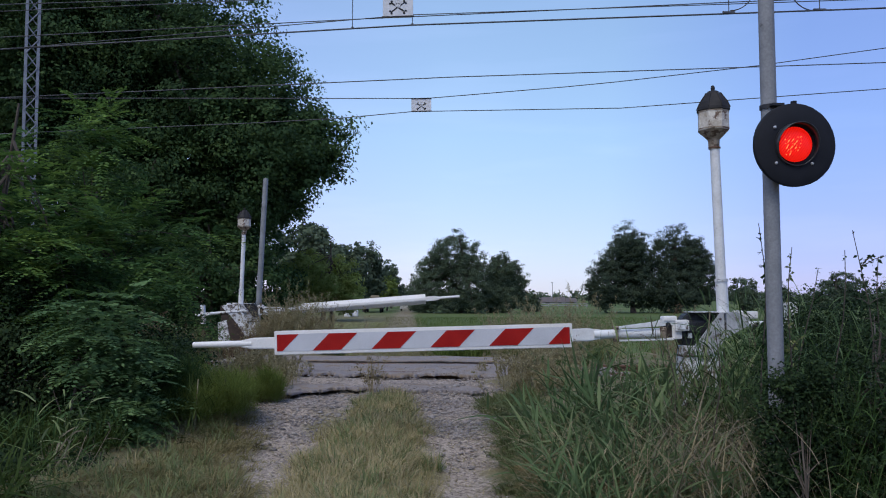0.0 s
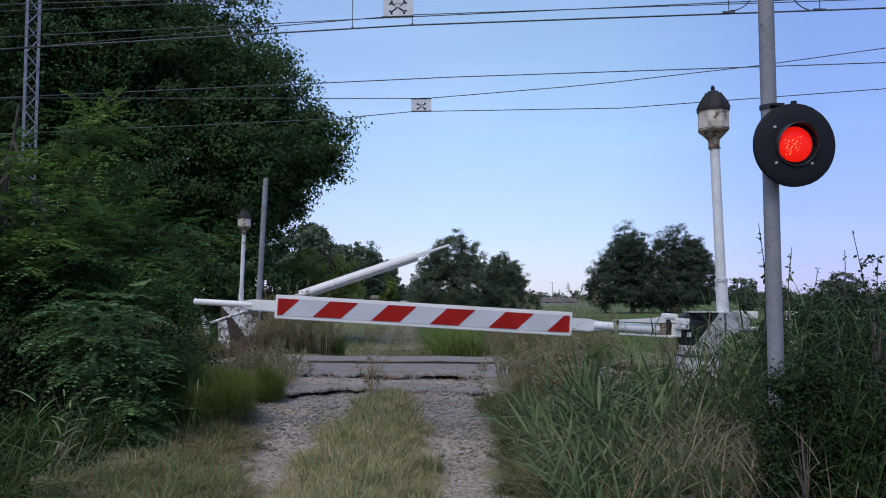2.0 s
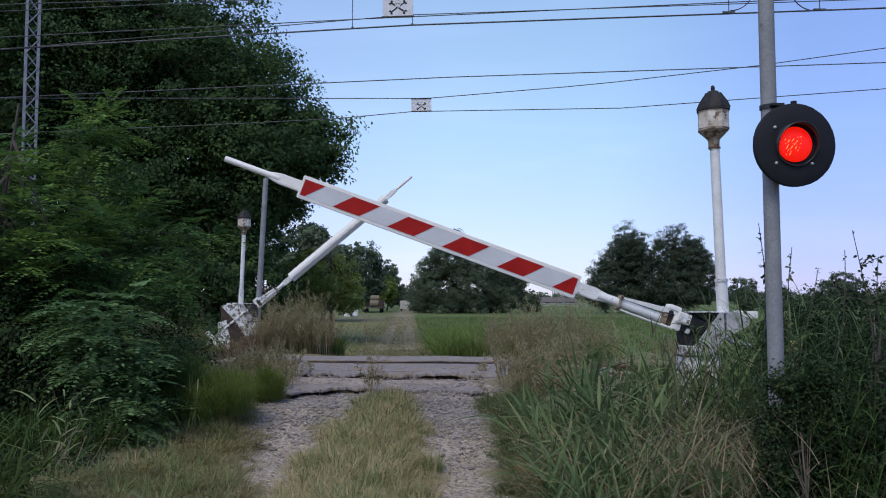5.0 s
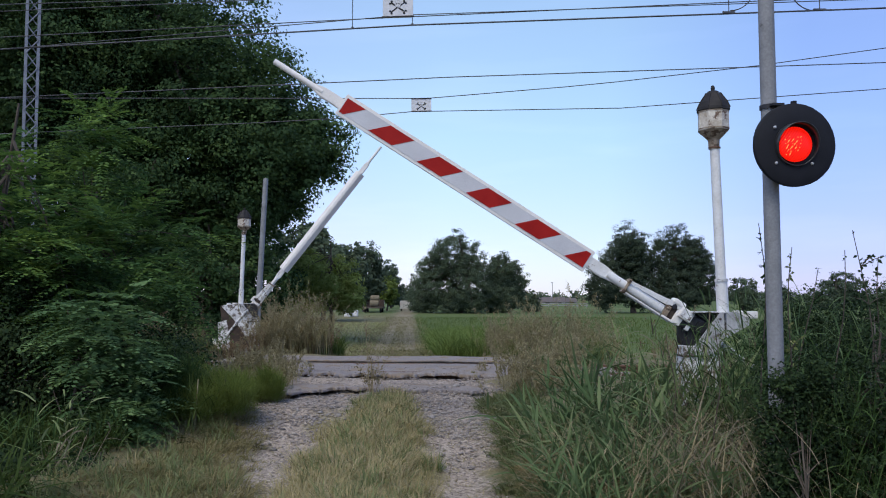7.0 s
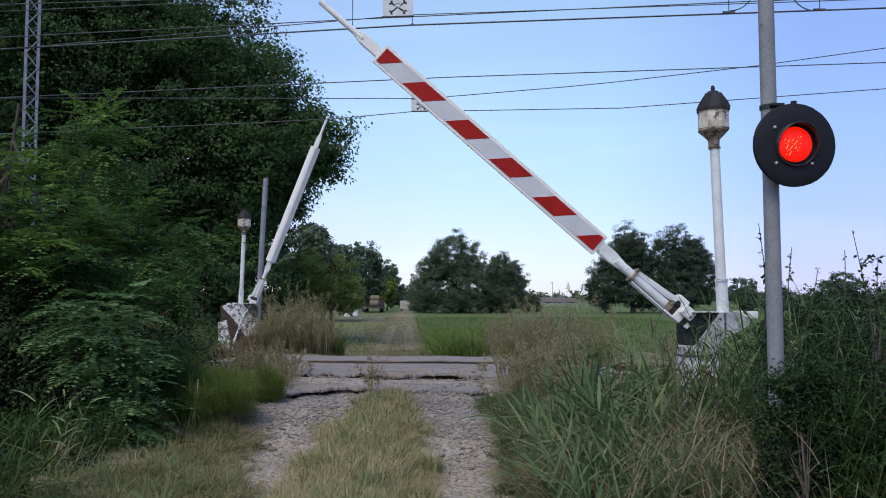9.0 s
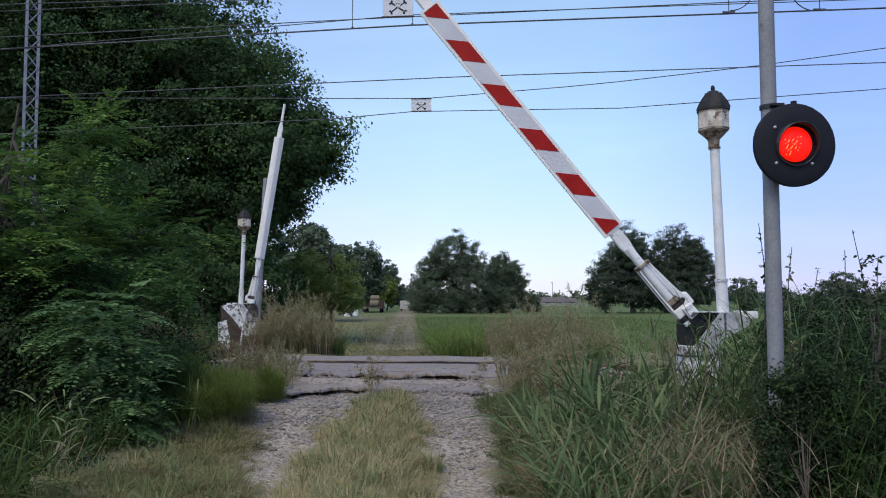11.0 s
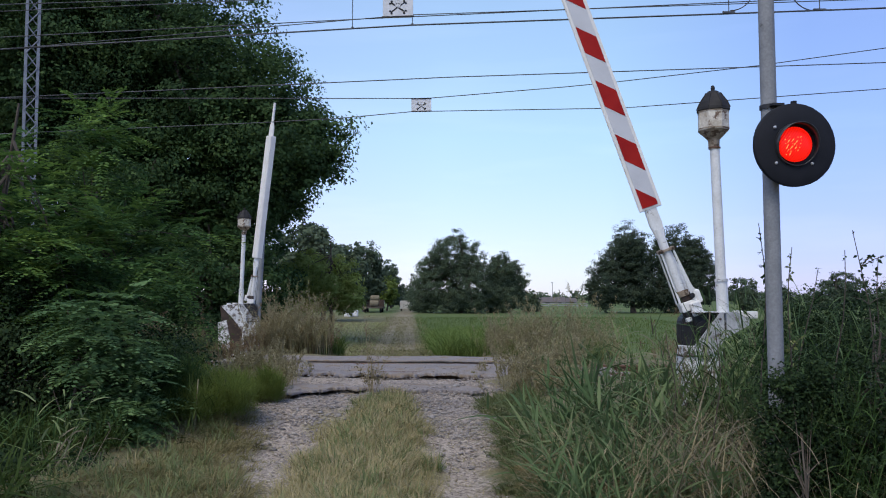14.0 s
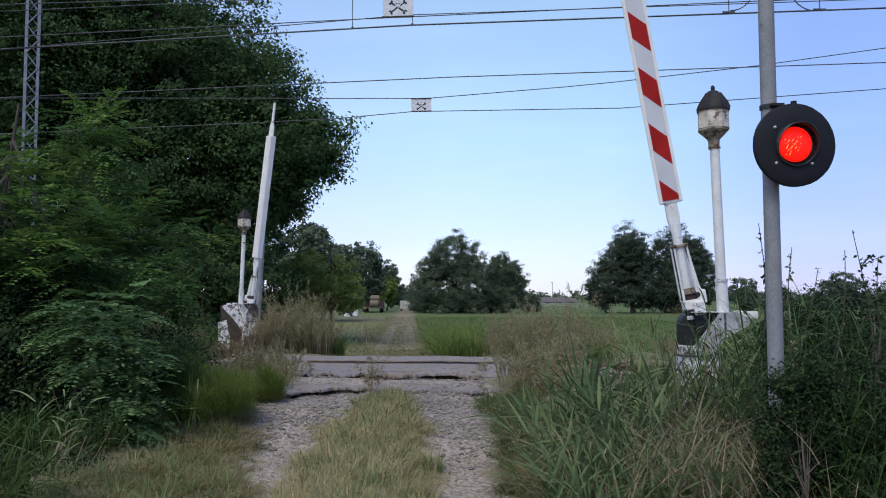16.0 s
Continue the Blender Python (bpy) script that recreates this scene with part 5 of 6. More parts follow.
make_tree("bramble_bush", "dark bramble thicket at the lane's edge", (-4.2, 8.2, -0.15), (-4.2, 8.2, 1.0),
          [(-4.3, 8.2, 0.7, 1.1, 0.8, 1.0), (-5.4, 8.7, 1.0, 1.2, 0.8, 1.3), (-4.2, 7.9, 0.5, 0.7, 0.5, 0.8), (-3.3, 8.5, 0.5, 0.7, 0.7, 0.7), (-3.4, 9.6, 0.4, 0.8, 0.9, 0.65), (-3.5, 7.2, 0.1, 0.6, 0.5, 0.35)], 560, 95, 0.3, 0.042, F_BUSH_SHADED, 0.03, 54, "bush", limbs=40)
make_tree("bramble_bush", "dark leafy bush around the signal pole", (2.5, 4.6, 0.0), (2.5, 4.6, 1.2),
          [(2.55, 4.25, 0.52, 0.4, 0.3, 0.56), (2.8, 4.6, 0.66, 0.5, 0.5, 0.62), (2.5, 5.2, 0.6, 0.5, 0.5, 0.64), (3.2, 5.8, 0.72, 0.6, 0.5, 0.62), (3.45, 6.4, 1.0, 0.7, 0.6, 0.5), (2.95, 6.2, 0.9, 0.5, 0.5, 0.48), (1.98, 4.32, 0.3, 0.24, 0.14, 0.36)], 1150, 95, 0.15, 0.021, F_BUSH_SHADED, 0.02, 55, "bush", limbs=40)
# low leaves added to hide bright soil, coloured as dark as the shaded hollow
make_tree("bramble_bush", "low leaf cover added to darken the ditch", (-3.3, 5.9, -0.15), (-3.3, 5.9, 0.3),
          [(-3.3, 5.9, 0.02, 0.6, 0.5, 0.22), (-3.0, 5.3, -0.02, 0.5, 0.5, 0.16), (-3.7, 6.6, 0.02, 0.6, 0.5, 0.2), (-2.9, 6.3, 0.0, 0.3, 0.3, 0.18)], 280, 80, 0.14, 0.03, F_BUSH_SHADED, 0.012, 58, "bush", limbs=20)
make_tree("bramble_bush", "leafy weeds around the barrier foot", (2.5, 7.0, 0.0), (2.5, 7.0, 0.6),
          [(2.55, 7.0, 0.35, 0.4, 0.3, 0.35), (3.1, 6.8, 0.5, 0.5, 0.4, 0.55), (3.3, 8.0, 0.6, 0.6, 0.6, 0.7)], 220, 60, 0.2, 0.04, F_BUSH_SHADED, 0.015, 56, "bush", limbs=20)

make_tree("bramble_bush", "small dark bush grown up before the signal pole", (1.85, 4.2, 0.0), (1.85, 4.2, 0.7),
          [(1.83, 4.35, 0.68, 0.12, 0.08, 0.36), (2.04, 4.4, 0.66, 0.16, 0.1, 0.4), (1.84, 4.35, 0.4, 0.1, 0.08, 0.35)], 250, 90, 0.11, 0.02, F_BUSH_SHADED, 0.012, 57, "bush", limbs=20)


# ---- grass, reeds and weeds ----
def turf(name, label, pts, h, w, lean, mat, seed, droop=0.6, segs=3, sink=0.02):
    rng = np.random.default_rng(seed)
    n = len(pts)
    base = np.stack([pts[:, 0], pts[:, 1], height(pts[:, 0], pts[:, 1]) - sink], 1)
    v, f = blades(rng, base, h * (0.5 + 0.9 * rng.random(n)), w * (0.6 + 0.8 * rng.random(n)), np.abs(rng.normal(lean, 0.22, n)), droop, segs)
    return tagged(new(name, quads_mesh(name, v, f, mat)), label, "grass", kind="stuff")


def spread(rng, n, x0, x1, y0, y1, clump=0):
    p = np.stack([rng.uniform(x0, x1, n), rng.uniform(y0, y1, n)], 1)
    if clump:
        c = np.stack([rng.uniform(x0, x1, clump), rng.uniform(y0, y1, clump)], 1)
        p = c[rng.integers(0, clump, n)] + rng.normal(size=(n, 2)) * 0.05
    return p


def tufts(name, label, centres, per, h, w, mat, seed, spread_r=0.05, lean=0.7, drift=None, segs=3):
    """Grass in tufts: the blades of a tuft fan outwards and share a tone and a height."""
    rng = np.random.default_rng(seed)
    n = len(centres)
    idx = np.repeat(np.arange(n), per)
    m = len(idx)
    a = rng.random(m) * math.tau
    r = spread_r * np.sqrt(rng.random(m)) * (0.6 + 0.8 * rng.random(n))[idx]
    x, y = centres[idx, 0] + np.cos(a) * r, centres[idx, 1] + np.sin(a) * r
    base = np.stack([x, y, height(x, y) - 0.02], 1)
    tall = (0.55 + 0.75 * rng.random(n))[idx] * (0.55 + 0.6 * rng.random(m)) * h
    if drift is not None:                   # a wind-laid tuft leans one way
        to = (drift + 0.7 * rng.normal(size=n))[idx]
        a = np.where(rng.random(m) < 0.6, to + 0.5 * rng.normal(size=m), a)
    v, f = blades(rng, base, tall, w * (0.6 + 0.8 * rng.random(m)), np.abs(rng.normal(lean, 0.3, m)), 0.55, segs, a)
    tn = np.tile(np.clip(0.75 * rng.random(n)[idx] + 0.25 * rng.random(m), 0, 1), segs)
    return tagged(new(name, quads_mesh(name, v, f, mat, tone=tn)), label, "grass", kind="stuff")


rg = np.random.default_rng(60)
# centre strip
def on_strip(p, slack=0.0):
    """Keeps the points of the grassy strip, which narrows to a point before the crossing."""
    half = 0.6 - 0.08 * sstep(6.2, 7.5, p[:, 1]) - 0.32 * sstep(7.4, 9.9, p[:, 1]) + 0.07 * np.sin(p[:, 1] * 5) + 0.04 * np.sin(p[:, 1] * 13 + 2)
    mid = -0.62 - 0.02 * sstep(7, 9.5, p[:, 1])
    return p[np.abs(p[:, 0] - mid) < half + slack + 0.07 * rg.normal(size=len(p))]


p = on_strip(spread(rg, 1500, -1.4, 0.15, 4.7, 10.0), -0.1)
p = p[rg.random(len(p)) < 1 - 0.45 * sstep(8.3, 9.8, p[:, 1])]
tufts("dry_grass", "bleached dry grass tufts on the strip between the ruts", p, 34, 0.17, 0.0065, G_DRY, 61, 0.07, 0.75, 1.2)
p = on_strip(spread(rg, 420, -1.4, 0.15, 4.7, 9.9), -0.12)
tufts("green_grass", "grey-green tufts among the dry grass between the ruts", p, 26, 0.19, 0.006, G_MIX, 62, 0.05, 0.6)
p = on_strip(spread(rg, 160, -1.0, -0.2, 8.3, 9.9), -0.05)
tufts("green_grass", "dark green tufts at the head of the strip", p, 24, 0.12, 0.007, G_GREEN, 261, 0.07, 0.7)
p = on_strip(spread(rg, 9000, -1.5, 0.25, 4.7, 9.9), 0.04)
turf("dry_grass", "short dry stubble under the tufts", p, 0.06, 0.008, 1.0, F_DRY, 262, 0.6, 2)
p = on_strip(spread(rg, 700, -1.3, 0.1, 4.8, 9.0), -0.05)
turf("straw", "long pale straws on the middle strip", p, 0.27, 0.0045, 0.8, F_STRAW, 161)
p = np.stack([np.concatenate([rut_at(rg.uniform(5, 8.6, 150)) + rg.normal(size=150) * 0.26, 0.2 + rg.normal(size=150) * 0.24]), np.concatenate([rg.uniform(5, 8.6, 150), rg.uniform(5, 8.4, 150)])], 1)
tufts("dry_grass", "stray low tufts growing in the ruts", p, 9, 0.07, 0.006, G_DRY, 263, 0.05, 1.0)
# left verge
def on_verge(p, slack=0.0):
    """Points between the rut and the thicket."""
    lim = -1.42 - 0.215 * (np.clip(p[:, 1], 4, 8.8) - 5.7) - 0.07 * np.sin(p[:, 1] * 3) - 0.06 * np.sin(p[:, 1] * 7 + 1) + 0.07 * rg.normal(size=len(p)) + slack
    return p[(p[:, 0] < lim) & (p[:, 0] > -2.85 + 0.28 * (np.clip(p[:, 1], 4, 7) - 5) + 0.14 * rg.normal(size=len(p)))]


p = on_verge(spread(rg, 3000, -4.4, -1.1, 4.7, 10.4))
tufts("dry_grass", "dry trodden grass tufts on the verge", p, 26, 0.16, 0.0065, G_VERGE, 63, 0.08, 0.95, -0.4)
p = on_verge(spread(rg, 520, -4.4, -1.4, 4.7, 9.4), -0.25)
tufts("green_grass", "green grass tufts on the verge", p, 24, 0.24, 0.007, G_MIX, 64, 0.06, 0.65)
p = on_verge(spread(rg, 10500, -4.4, -1.1, 4.7, 10.4), 0.12)
turf("dry_grass", "short trodden stubble on the verge", p, 0.06, 0.008, 1.1, F_VERGE, 264, 0.6, 2)
p = spread(rg, 9000, -3.0, -1.1, 4.8, 9.4)
p = p[np.abs(p[:, 0] + 1.75 + 0.235 * (p[:, 1] - 5.7)) < 0.34 * np.abs(rg.normal(size=len(p)))]
turf("dry_grass", "flattened brown thatch along the rut", p, 0.1, 0.008, 1.3, F_BROWN, 163, 0.6, 2)
p = np.concatenate([spread(rg, 2600, -1.6, -0.75, 8.9, 10.2), spread(rg, 2400, -0.5, 0.35, 9.0, 10.2), spread(rg, 1800, -2.6, -1.8, 8.8, 10.8), spread(rg, 900, -1.6, 0.6, 10.2, 11.4)])
turf("dry_litter", "brown dry litter on the gravel before the crossing", p, 0.05, 0.012, 1.6, F_RUSSET, 164, 0.6, 2)
# right verge: reeds and tall grass
p = spread(rg, 3600, 0.5, 3.4, 4.6, 7.9, 260)
p = p[(p[:, 0] > 0.62 + 0.1 * np.sin(p[:, 1] * 4))]
turf("tall_grass", "tall green reed grass beside the lane", p, 0.42, 0.011, 0.95, F_REED, 65, 0.6, 4)
p = spread(rg, 1500, 0.6, 2.8, 4.5, 7.6, 130)
turf("straw", "bent yellow straw in the reeds", p, 0.42, 0.005, 1.05, F_STRAW, 67, 0.8, 4)
p = spread(rg, 620, 0.42, 1.05, 4.6, 9.6)
p = p[p[:, 0] > 0.5 + 0.07 * np.sin(p[:, 1] * 4) + 0.05 * rg.normal(size=len(p))]
tufts("green_grass", "dark olive grass tufts along the lane's edge", p, 24, 0.2, 0.0075, G_EDGE, 68, 0.06, 0.9, 3.0)
p = np.concatenate([spread(rg, 70, 0.7, 1.05, 5.4, 6.4), spread(rg, 60, 0.55, 1.3, 4.4, 4.9)])
tufts("straw", "brown dead grass clump at the lane's edge", p, 22, 0.3, 0.006, G_DEAD, 265, 0.08, 0.9)


def tangle(label, x0, x1, y0, y1, z0, z1, n, seed, mat, length=0.5, width=0.0048, name="straw", droop=0.01):
    """Dead stalks fallen across each other and caught in the standing reeds."""
    rng = np.random.default_rng(seed)
    fi, a, ln = radians(8) + radians(50) * rng.random(n), rng.random(n) * math.tau, length * (0.5 + 0.8 * rng.random(n))
    c = np.stack([rng.uniform(x0, x1, n), rng.uniform(y0, y1, n), rng.uniform(z0, z1, n)], 1)
    run = np.stack([np.cos(a) * np.cos(fi), np.sin(a) * np.cos(fi), np.sin(fi)], 1)
    v, f = blades(rng, c - run * ln[:, None] * 0.5, ln * np.sin(fi), width * (0.7 + 0.6 * rng.random(n)), np.cos(fi) / np.sin(fi), droop, 4, a)
    return tagged(new(name, quads_mesh(name, v, f, mat)), label, name, kind="stuff")


tangle("tangle of dead straight stalks before the bush", 1.2, 1.95, 4.2, 4.8, 0.2, 0.75, 220, 168, F_DEADREED)
tangle("tangle of yellow broken stalks beside the bush", 0.95, 2.0, 4.3, 5.6, 0.15, 0.62, 330, 268, F_STRAW, 0.42)
p = spread(rg, 24, 1.8, 2.7, 3.9, 4.25)
turf("straw", "dry upright stalks before the dark bush", p, 0.5, 0.0045, 0.4, F_DEADREED, 169, 0.2, 3, 0.02)
p = spread(rg, 420, 0.7, 2.7, 4.5, 7.2)
turf("straw", "fallen pale stalks leaning across the reeds", p, 0.62, 0.0055, 1.5, F_STRAW, 167, 0.45, 3, -0.1)
def ribbons(rng, p, way, length, width, sag, segs=5, twist=0.6):
    """Flat lance-shaped leaves from the points p along a direction, arching down by their weight."""
    n = len(p)
    way = unit(way)
    side = np.cross(way, UP) + twist * 0.5 * rng.normal(size=(n, 3))
    side = unit(side - way * np.sum(side * way, 1, keepdims=True))
    L, w, g = [np.broadcast_to(np.asarray(q, float), n)[:, None] for q in (length, width, sag)]
    rows = []
    for i in range(segs + 1):
        t = i / segs
        c = p + way * L * t - UP * g * L * t * t
        ww = w * 0.5 * min(1.0, 0.35 + 3 * t) * (1 - t) ** 0.65 + 0.0004
        rows += [c - side * ww, c + side * ww]
    v = np.stack(rows, 1)
    k = 2 * (segs + 1)
    f = np.concatenate([np.stack([np.arange(n) * k + 2 * i, np.arange(n) * k + 2 * i + 1, np.arange(n) * k + 2 * i + 3, np.arange(n) * k + 2 * i + 2], 1) for i in range(segs)])
    return v.reshape(-1, 3), f


def reeds(label, x0, x1, y0, y1, stems, h, seed, mat, leaf=0.42, width=0.02, lean=0.35, k=9, sag=0.35, lift=0.0):
    """Reed plants: a leaning stalk with flat leaves set in two rows along it."""
    rng = np.random.default_rng(seed)
    p = spread(rng, stems, x0, x1, y0, y1)
    base = np.stack([p[:, 0], p[:, 1], height(p[:, 0], p[:, 1]) - 0.02 + lift], 1)
    hh = h * (0.5 + 0.6 * rng.random(stems))
    a, ln = rng.random(stems) * math.tau, lean * (0.3 + 1.3 * rng.random(stems))
    d = unit(np.stack([np.cos(a) * ln, np.sin(a) * ln * 0.6, np.ones(stems)], 1))
    run = hh / d[:, 2]
    v0, f0 = ribbons(rng, base, d, run, 0.009, 0.06, 5)
    row = unit(np.cross(d, rng.normal(size=(stems, 3))))
    s = (np.arange(k) + 0.5 + 0.5 * rng.random((stems, k))) / k * 0.9 + 0.08
    q = base[:, None] + d[:, None] * (run[:, None] * s)[..., None] - UP * (0.06 * run[:, None] * s * s)[..., None]
    sg = np.where(np.arange(k) % 2, 1.0, -1.0)[None, :, None]
    way = d[:, None] * (0.6 + 0.5 * rng.random((stems, k, 1))) + row[:, None] * sg * 0.8 + 0.25 * rng.normal(size=(stems, k, 3))
    n = stems * k
    v1, f1 = ribbons(rng, q.reshape(-1, 3), way.reshape(-1, 3), leaf * (0.5 + 0.7 * rng.random(n)), width * (0.5 + 0.7 * rng.random(n)), sag * (0.3 + 1.2 * rng.random(n)), 5)
    v, f = joined([(v0, f0), (v1, f1)])
    tn = rng.random(stems)
    tone = np.clip(np.concatenate([np.tile(tn, 5), np.tile(np.repeat(tn, k) * 0.6 + 0.4 * rng.random(n), 5)]), 0, 1)
    return tagged(new("reeds", quads_mesh("reeds", v, f, mat, tone=tone)), label, "reeds", kind="stuff")


reeds("green reeds with broad leaves before the barrier", 0.85, 1.9, 5.4, 7.7, 120, 0.62, 66, G_REED, 0.42, 0.026, 0.7, 8, 0.25)
reeds("green reeds with broad leaves before the barrier", 1.7, 2.9, 5.4, 7.1, 70, 0.55, 166, G_REED, 0.42, 0.024, 0.7, 8, 0.3)
reeds("leaning grey-green reeds at the lane's edge", 0.68, 1.6, 4.4, 5.7, 120, 0.42, 266, G_REED, 0.36, 0.02, 0.9, 8, 0.25)
reeds("upright bright green reed clump beside the track", 1.14, 1.34, 6.7, 7.1, 9, 0.82, 466, G_REED, 0.45, 0.03, 0.15, 7, 0.12)
reeds("tall pale reed with wide leaves", 1.2, 1.36, 4.75, 4.95, 4, 0.72, 467, G_PALE, 0.3, 0.022, 0.15, 8, 0.3)
reeds("reeds bent flat before the barrier", 1.2, 2.0, 6.6, 7.2, 14, 0.12, 468, G_REED, 0.5, 0.026, 4.0, 6, 0.1, 0.5)
reeds("pale reeds with leaves crossing each other", 1.75, 2.45, 5.5, 6.6, 34, 0.62, 469, G_PALE, 0.4, 0.024, 0.8, 7, 0.3)
reeds("thin green reeds in front of the barrier post", 2.2, 2.8, 6.5, 7.2, 24, 0.95, 366, G_REED, 0.34, 0.014, 0.25)
reeds("green reeds standing before the barrier's rear plates", 2.45, 2.95, 6.6, 7.3, 64, 1.14, 367, G_REED, 0.34, 0.018, 0.35)
reeds("withered reeds leaning over the barrier's foot", 2.0, 2.75, 6.3, 6.9, 34, 1.1, 368, F_DEADREED, 0.4, 0.014, 0.7)
reeds("pale green reeds crossing before the barrier cabinet", 1.95, 2.7, 6.2, 6.8, 44, 1.05, 369, G_PALE, 0.38, 0.02, 0.6)
reeds("tall reeds and grass behind the signal pole", 2.6, 4.3, 5.6, 7.6, 190, 1.36, 471, G_REED, 0.36, 0.014, 0.25)
reeds("dry yellow reeds among the green ones", 1.3, 2.8, 4.8, 6.8, 40, 0.6, 167, F_DEADREED, 0.45, 0.01, 0.6)
reeds("tall green reeds around the signal pole", 2.05, 3.3, 4.7, 6.0, 120, 1.4, 168, G_REED, 0.4, 0.013, 0.25)
reeds("dense dark green grass standing in the bush", 2.0, 3.4, 4.9, 6.4, 200, 1.25, 268, F_REED_DARK, 0.38, 0.012, 0.25)
reeds("dark grass growing through the front of the bush", 1.95, 2.75, 4.1, 4.7, 70, 1.0, 270, F_REED_DARK, 0.3, 0.009, 0.35)
reeds("green reed clump at the ditch", -3.3, -2.5, 4.5, 5.2, 60, 0.34, 69, G_BRIGHT, 0.4, 0.02, 0.6, 8, 0.4)
reeds("dark green reeds in front of the thicket", -3.9, -2.6, 5.6, 7.2, 46, 0.42, 70, F_REED_DARK, 0.3, 0.013, 0.5)
reeds("green grass at the foot of the shrubs", -3.0, -2.3, 7.2, 8.3, 60, 0.4, 172, G_BRIGHT, 0.3, 0.011, 0.5)
reeds("low dark grass covering the ditch's bank", -4.0, -2.8, 6.5, 7.5, 150, 0.24, 174, G_BRIGHT, 0.3, 0.011, 0.6)
reeds("pale arching reed stalks at the ditch", -3.1, -2.85, 5.9, 6.2, 4, 0.72, 170, G_PALE, 0.3, 0.022, 0.35, 6, 0.4)
reeds("dead pale reed leaves hanging over the ditch", -2.85, -2.6, 5.7, 6.1, 7, 0.34, 171, F_DEADREED, 0.26, 0.014, 0.5, 5, 0.9)


def make_broom(label, x, y, r, h, seed, mat, count=5000, name="broom_bush"):
    """A soft bush of fine upright sprays."""
    rng = np.random.default_rng(seed)
    t = thing(name, pose(x, y, gz(x, y)), label, "bush")
    n = 26
    ca, cq = rng.random(n) * math.tau, r * 0.8 * rng.random(n) ** 0.6
    tall = (1 - 0.55 * (cq / r) ** 2) * (0.6 + 0.5 * rng.random(n))
    centre = np.stack([np.cos(ca) * cq, np.sin(ca) * cq, h * 0.62 * tall * (0.25 + 0.75 * rng.random(n) ** 0.6)], 1)
    w = rng.integers(0, n, count)
    b = centre[w] + rng.normal(size=(count, 3)) * (r * 0.13, r * 0.13, h * 0.12)
    b[:, 2] = np.maximum(b[:, 2], 0.0)
    off = b - centre[w]
    a = np.arctan2(off[:, 1], off[:, 0]) + rng.normal(size=count) * 0.7
    v, f = blades(rng, b, h * (0.1 + 0.2 * rng.random(count)), 0.0036, np.abs(rng.normal(0.8, 0.5, count)), 0.4, 3, a)
    mpart("sprays", quads_mesh("sprays", v, f, mat), t)
    bm = bmesh.new()
    for k in range(9):
        aa = rng.random() * math.tau
        tube(bm, [(0, 0, -0.02), (math.cos(aa) * r * 0.4, math.sin(aa) * r * 0.4, h * 0.6)], [0.008, 0.003], 5, False)
    part("stem", bm, M_BARK, t)
    return t


make_broom("soft green fine-leaved bush beside the rut", -2.4, 8.25, 0.5, 0.6, 71, F_FINE, 14000)
make_broom("dark soft bush between the thicket and the rut", -2.85, 8.3, 0.42, 0.8, 75, F_REED_DARK, 9000)
make_broom("small soft yellow-green bush beside the gravel", -2.08, 9.35, 0.27, 0.46, 73, F_FINE, 6000)
make_tree("soft_bush", "soft olive fine-leaved bush beside the rut", (-2.6, 8.65, gz(-2.6, 8.65)), (-2.6, 8.65, 0.5),
          [(-2.75, 8.5, 0.34, 0.5, 0.45, 0.45), (-2.35, 8.8, 0.26, 0.35, 0.35, 0.34), (-2.25, 9.5, 0.25, 0.35, 0.3, 0.25)], 420, 90, 0.12, 0.013, F_FINE, 0.012, 72, "bush", limbs=30)


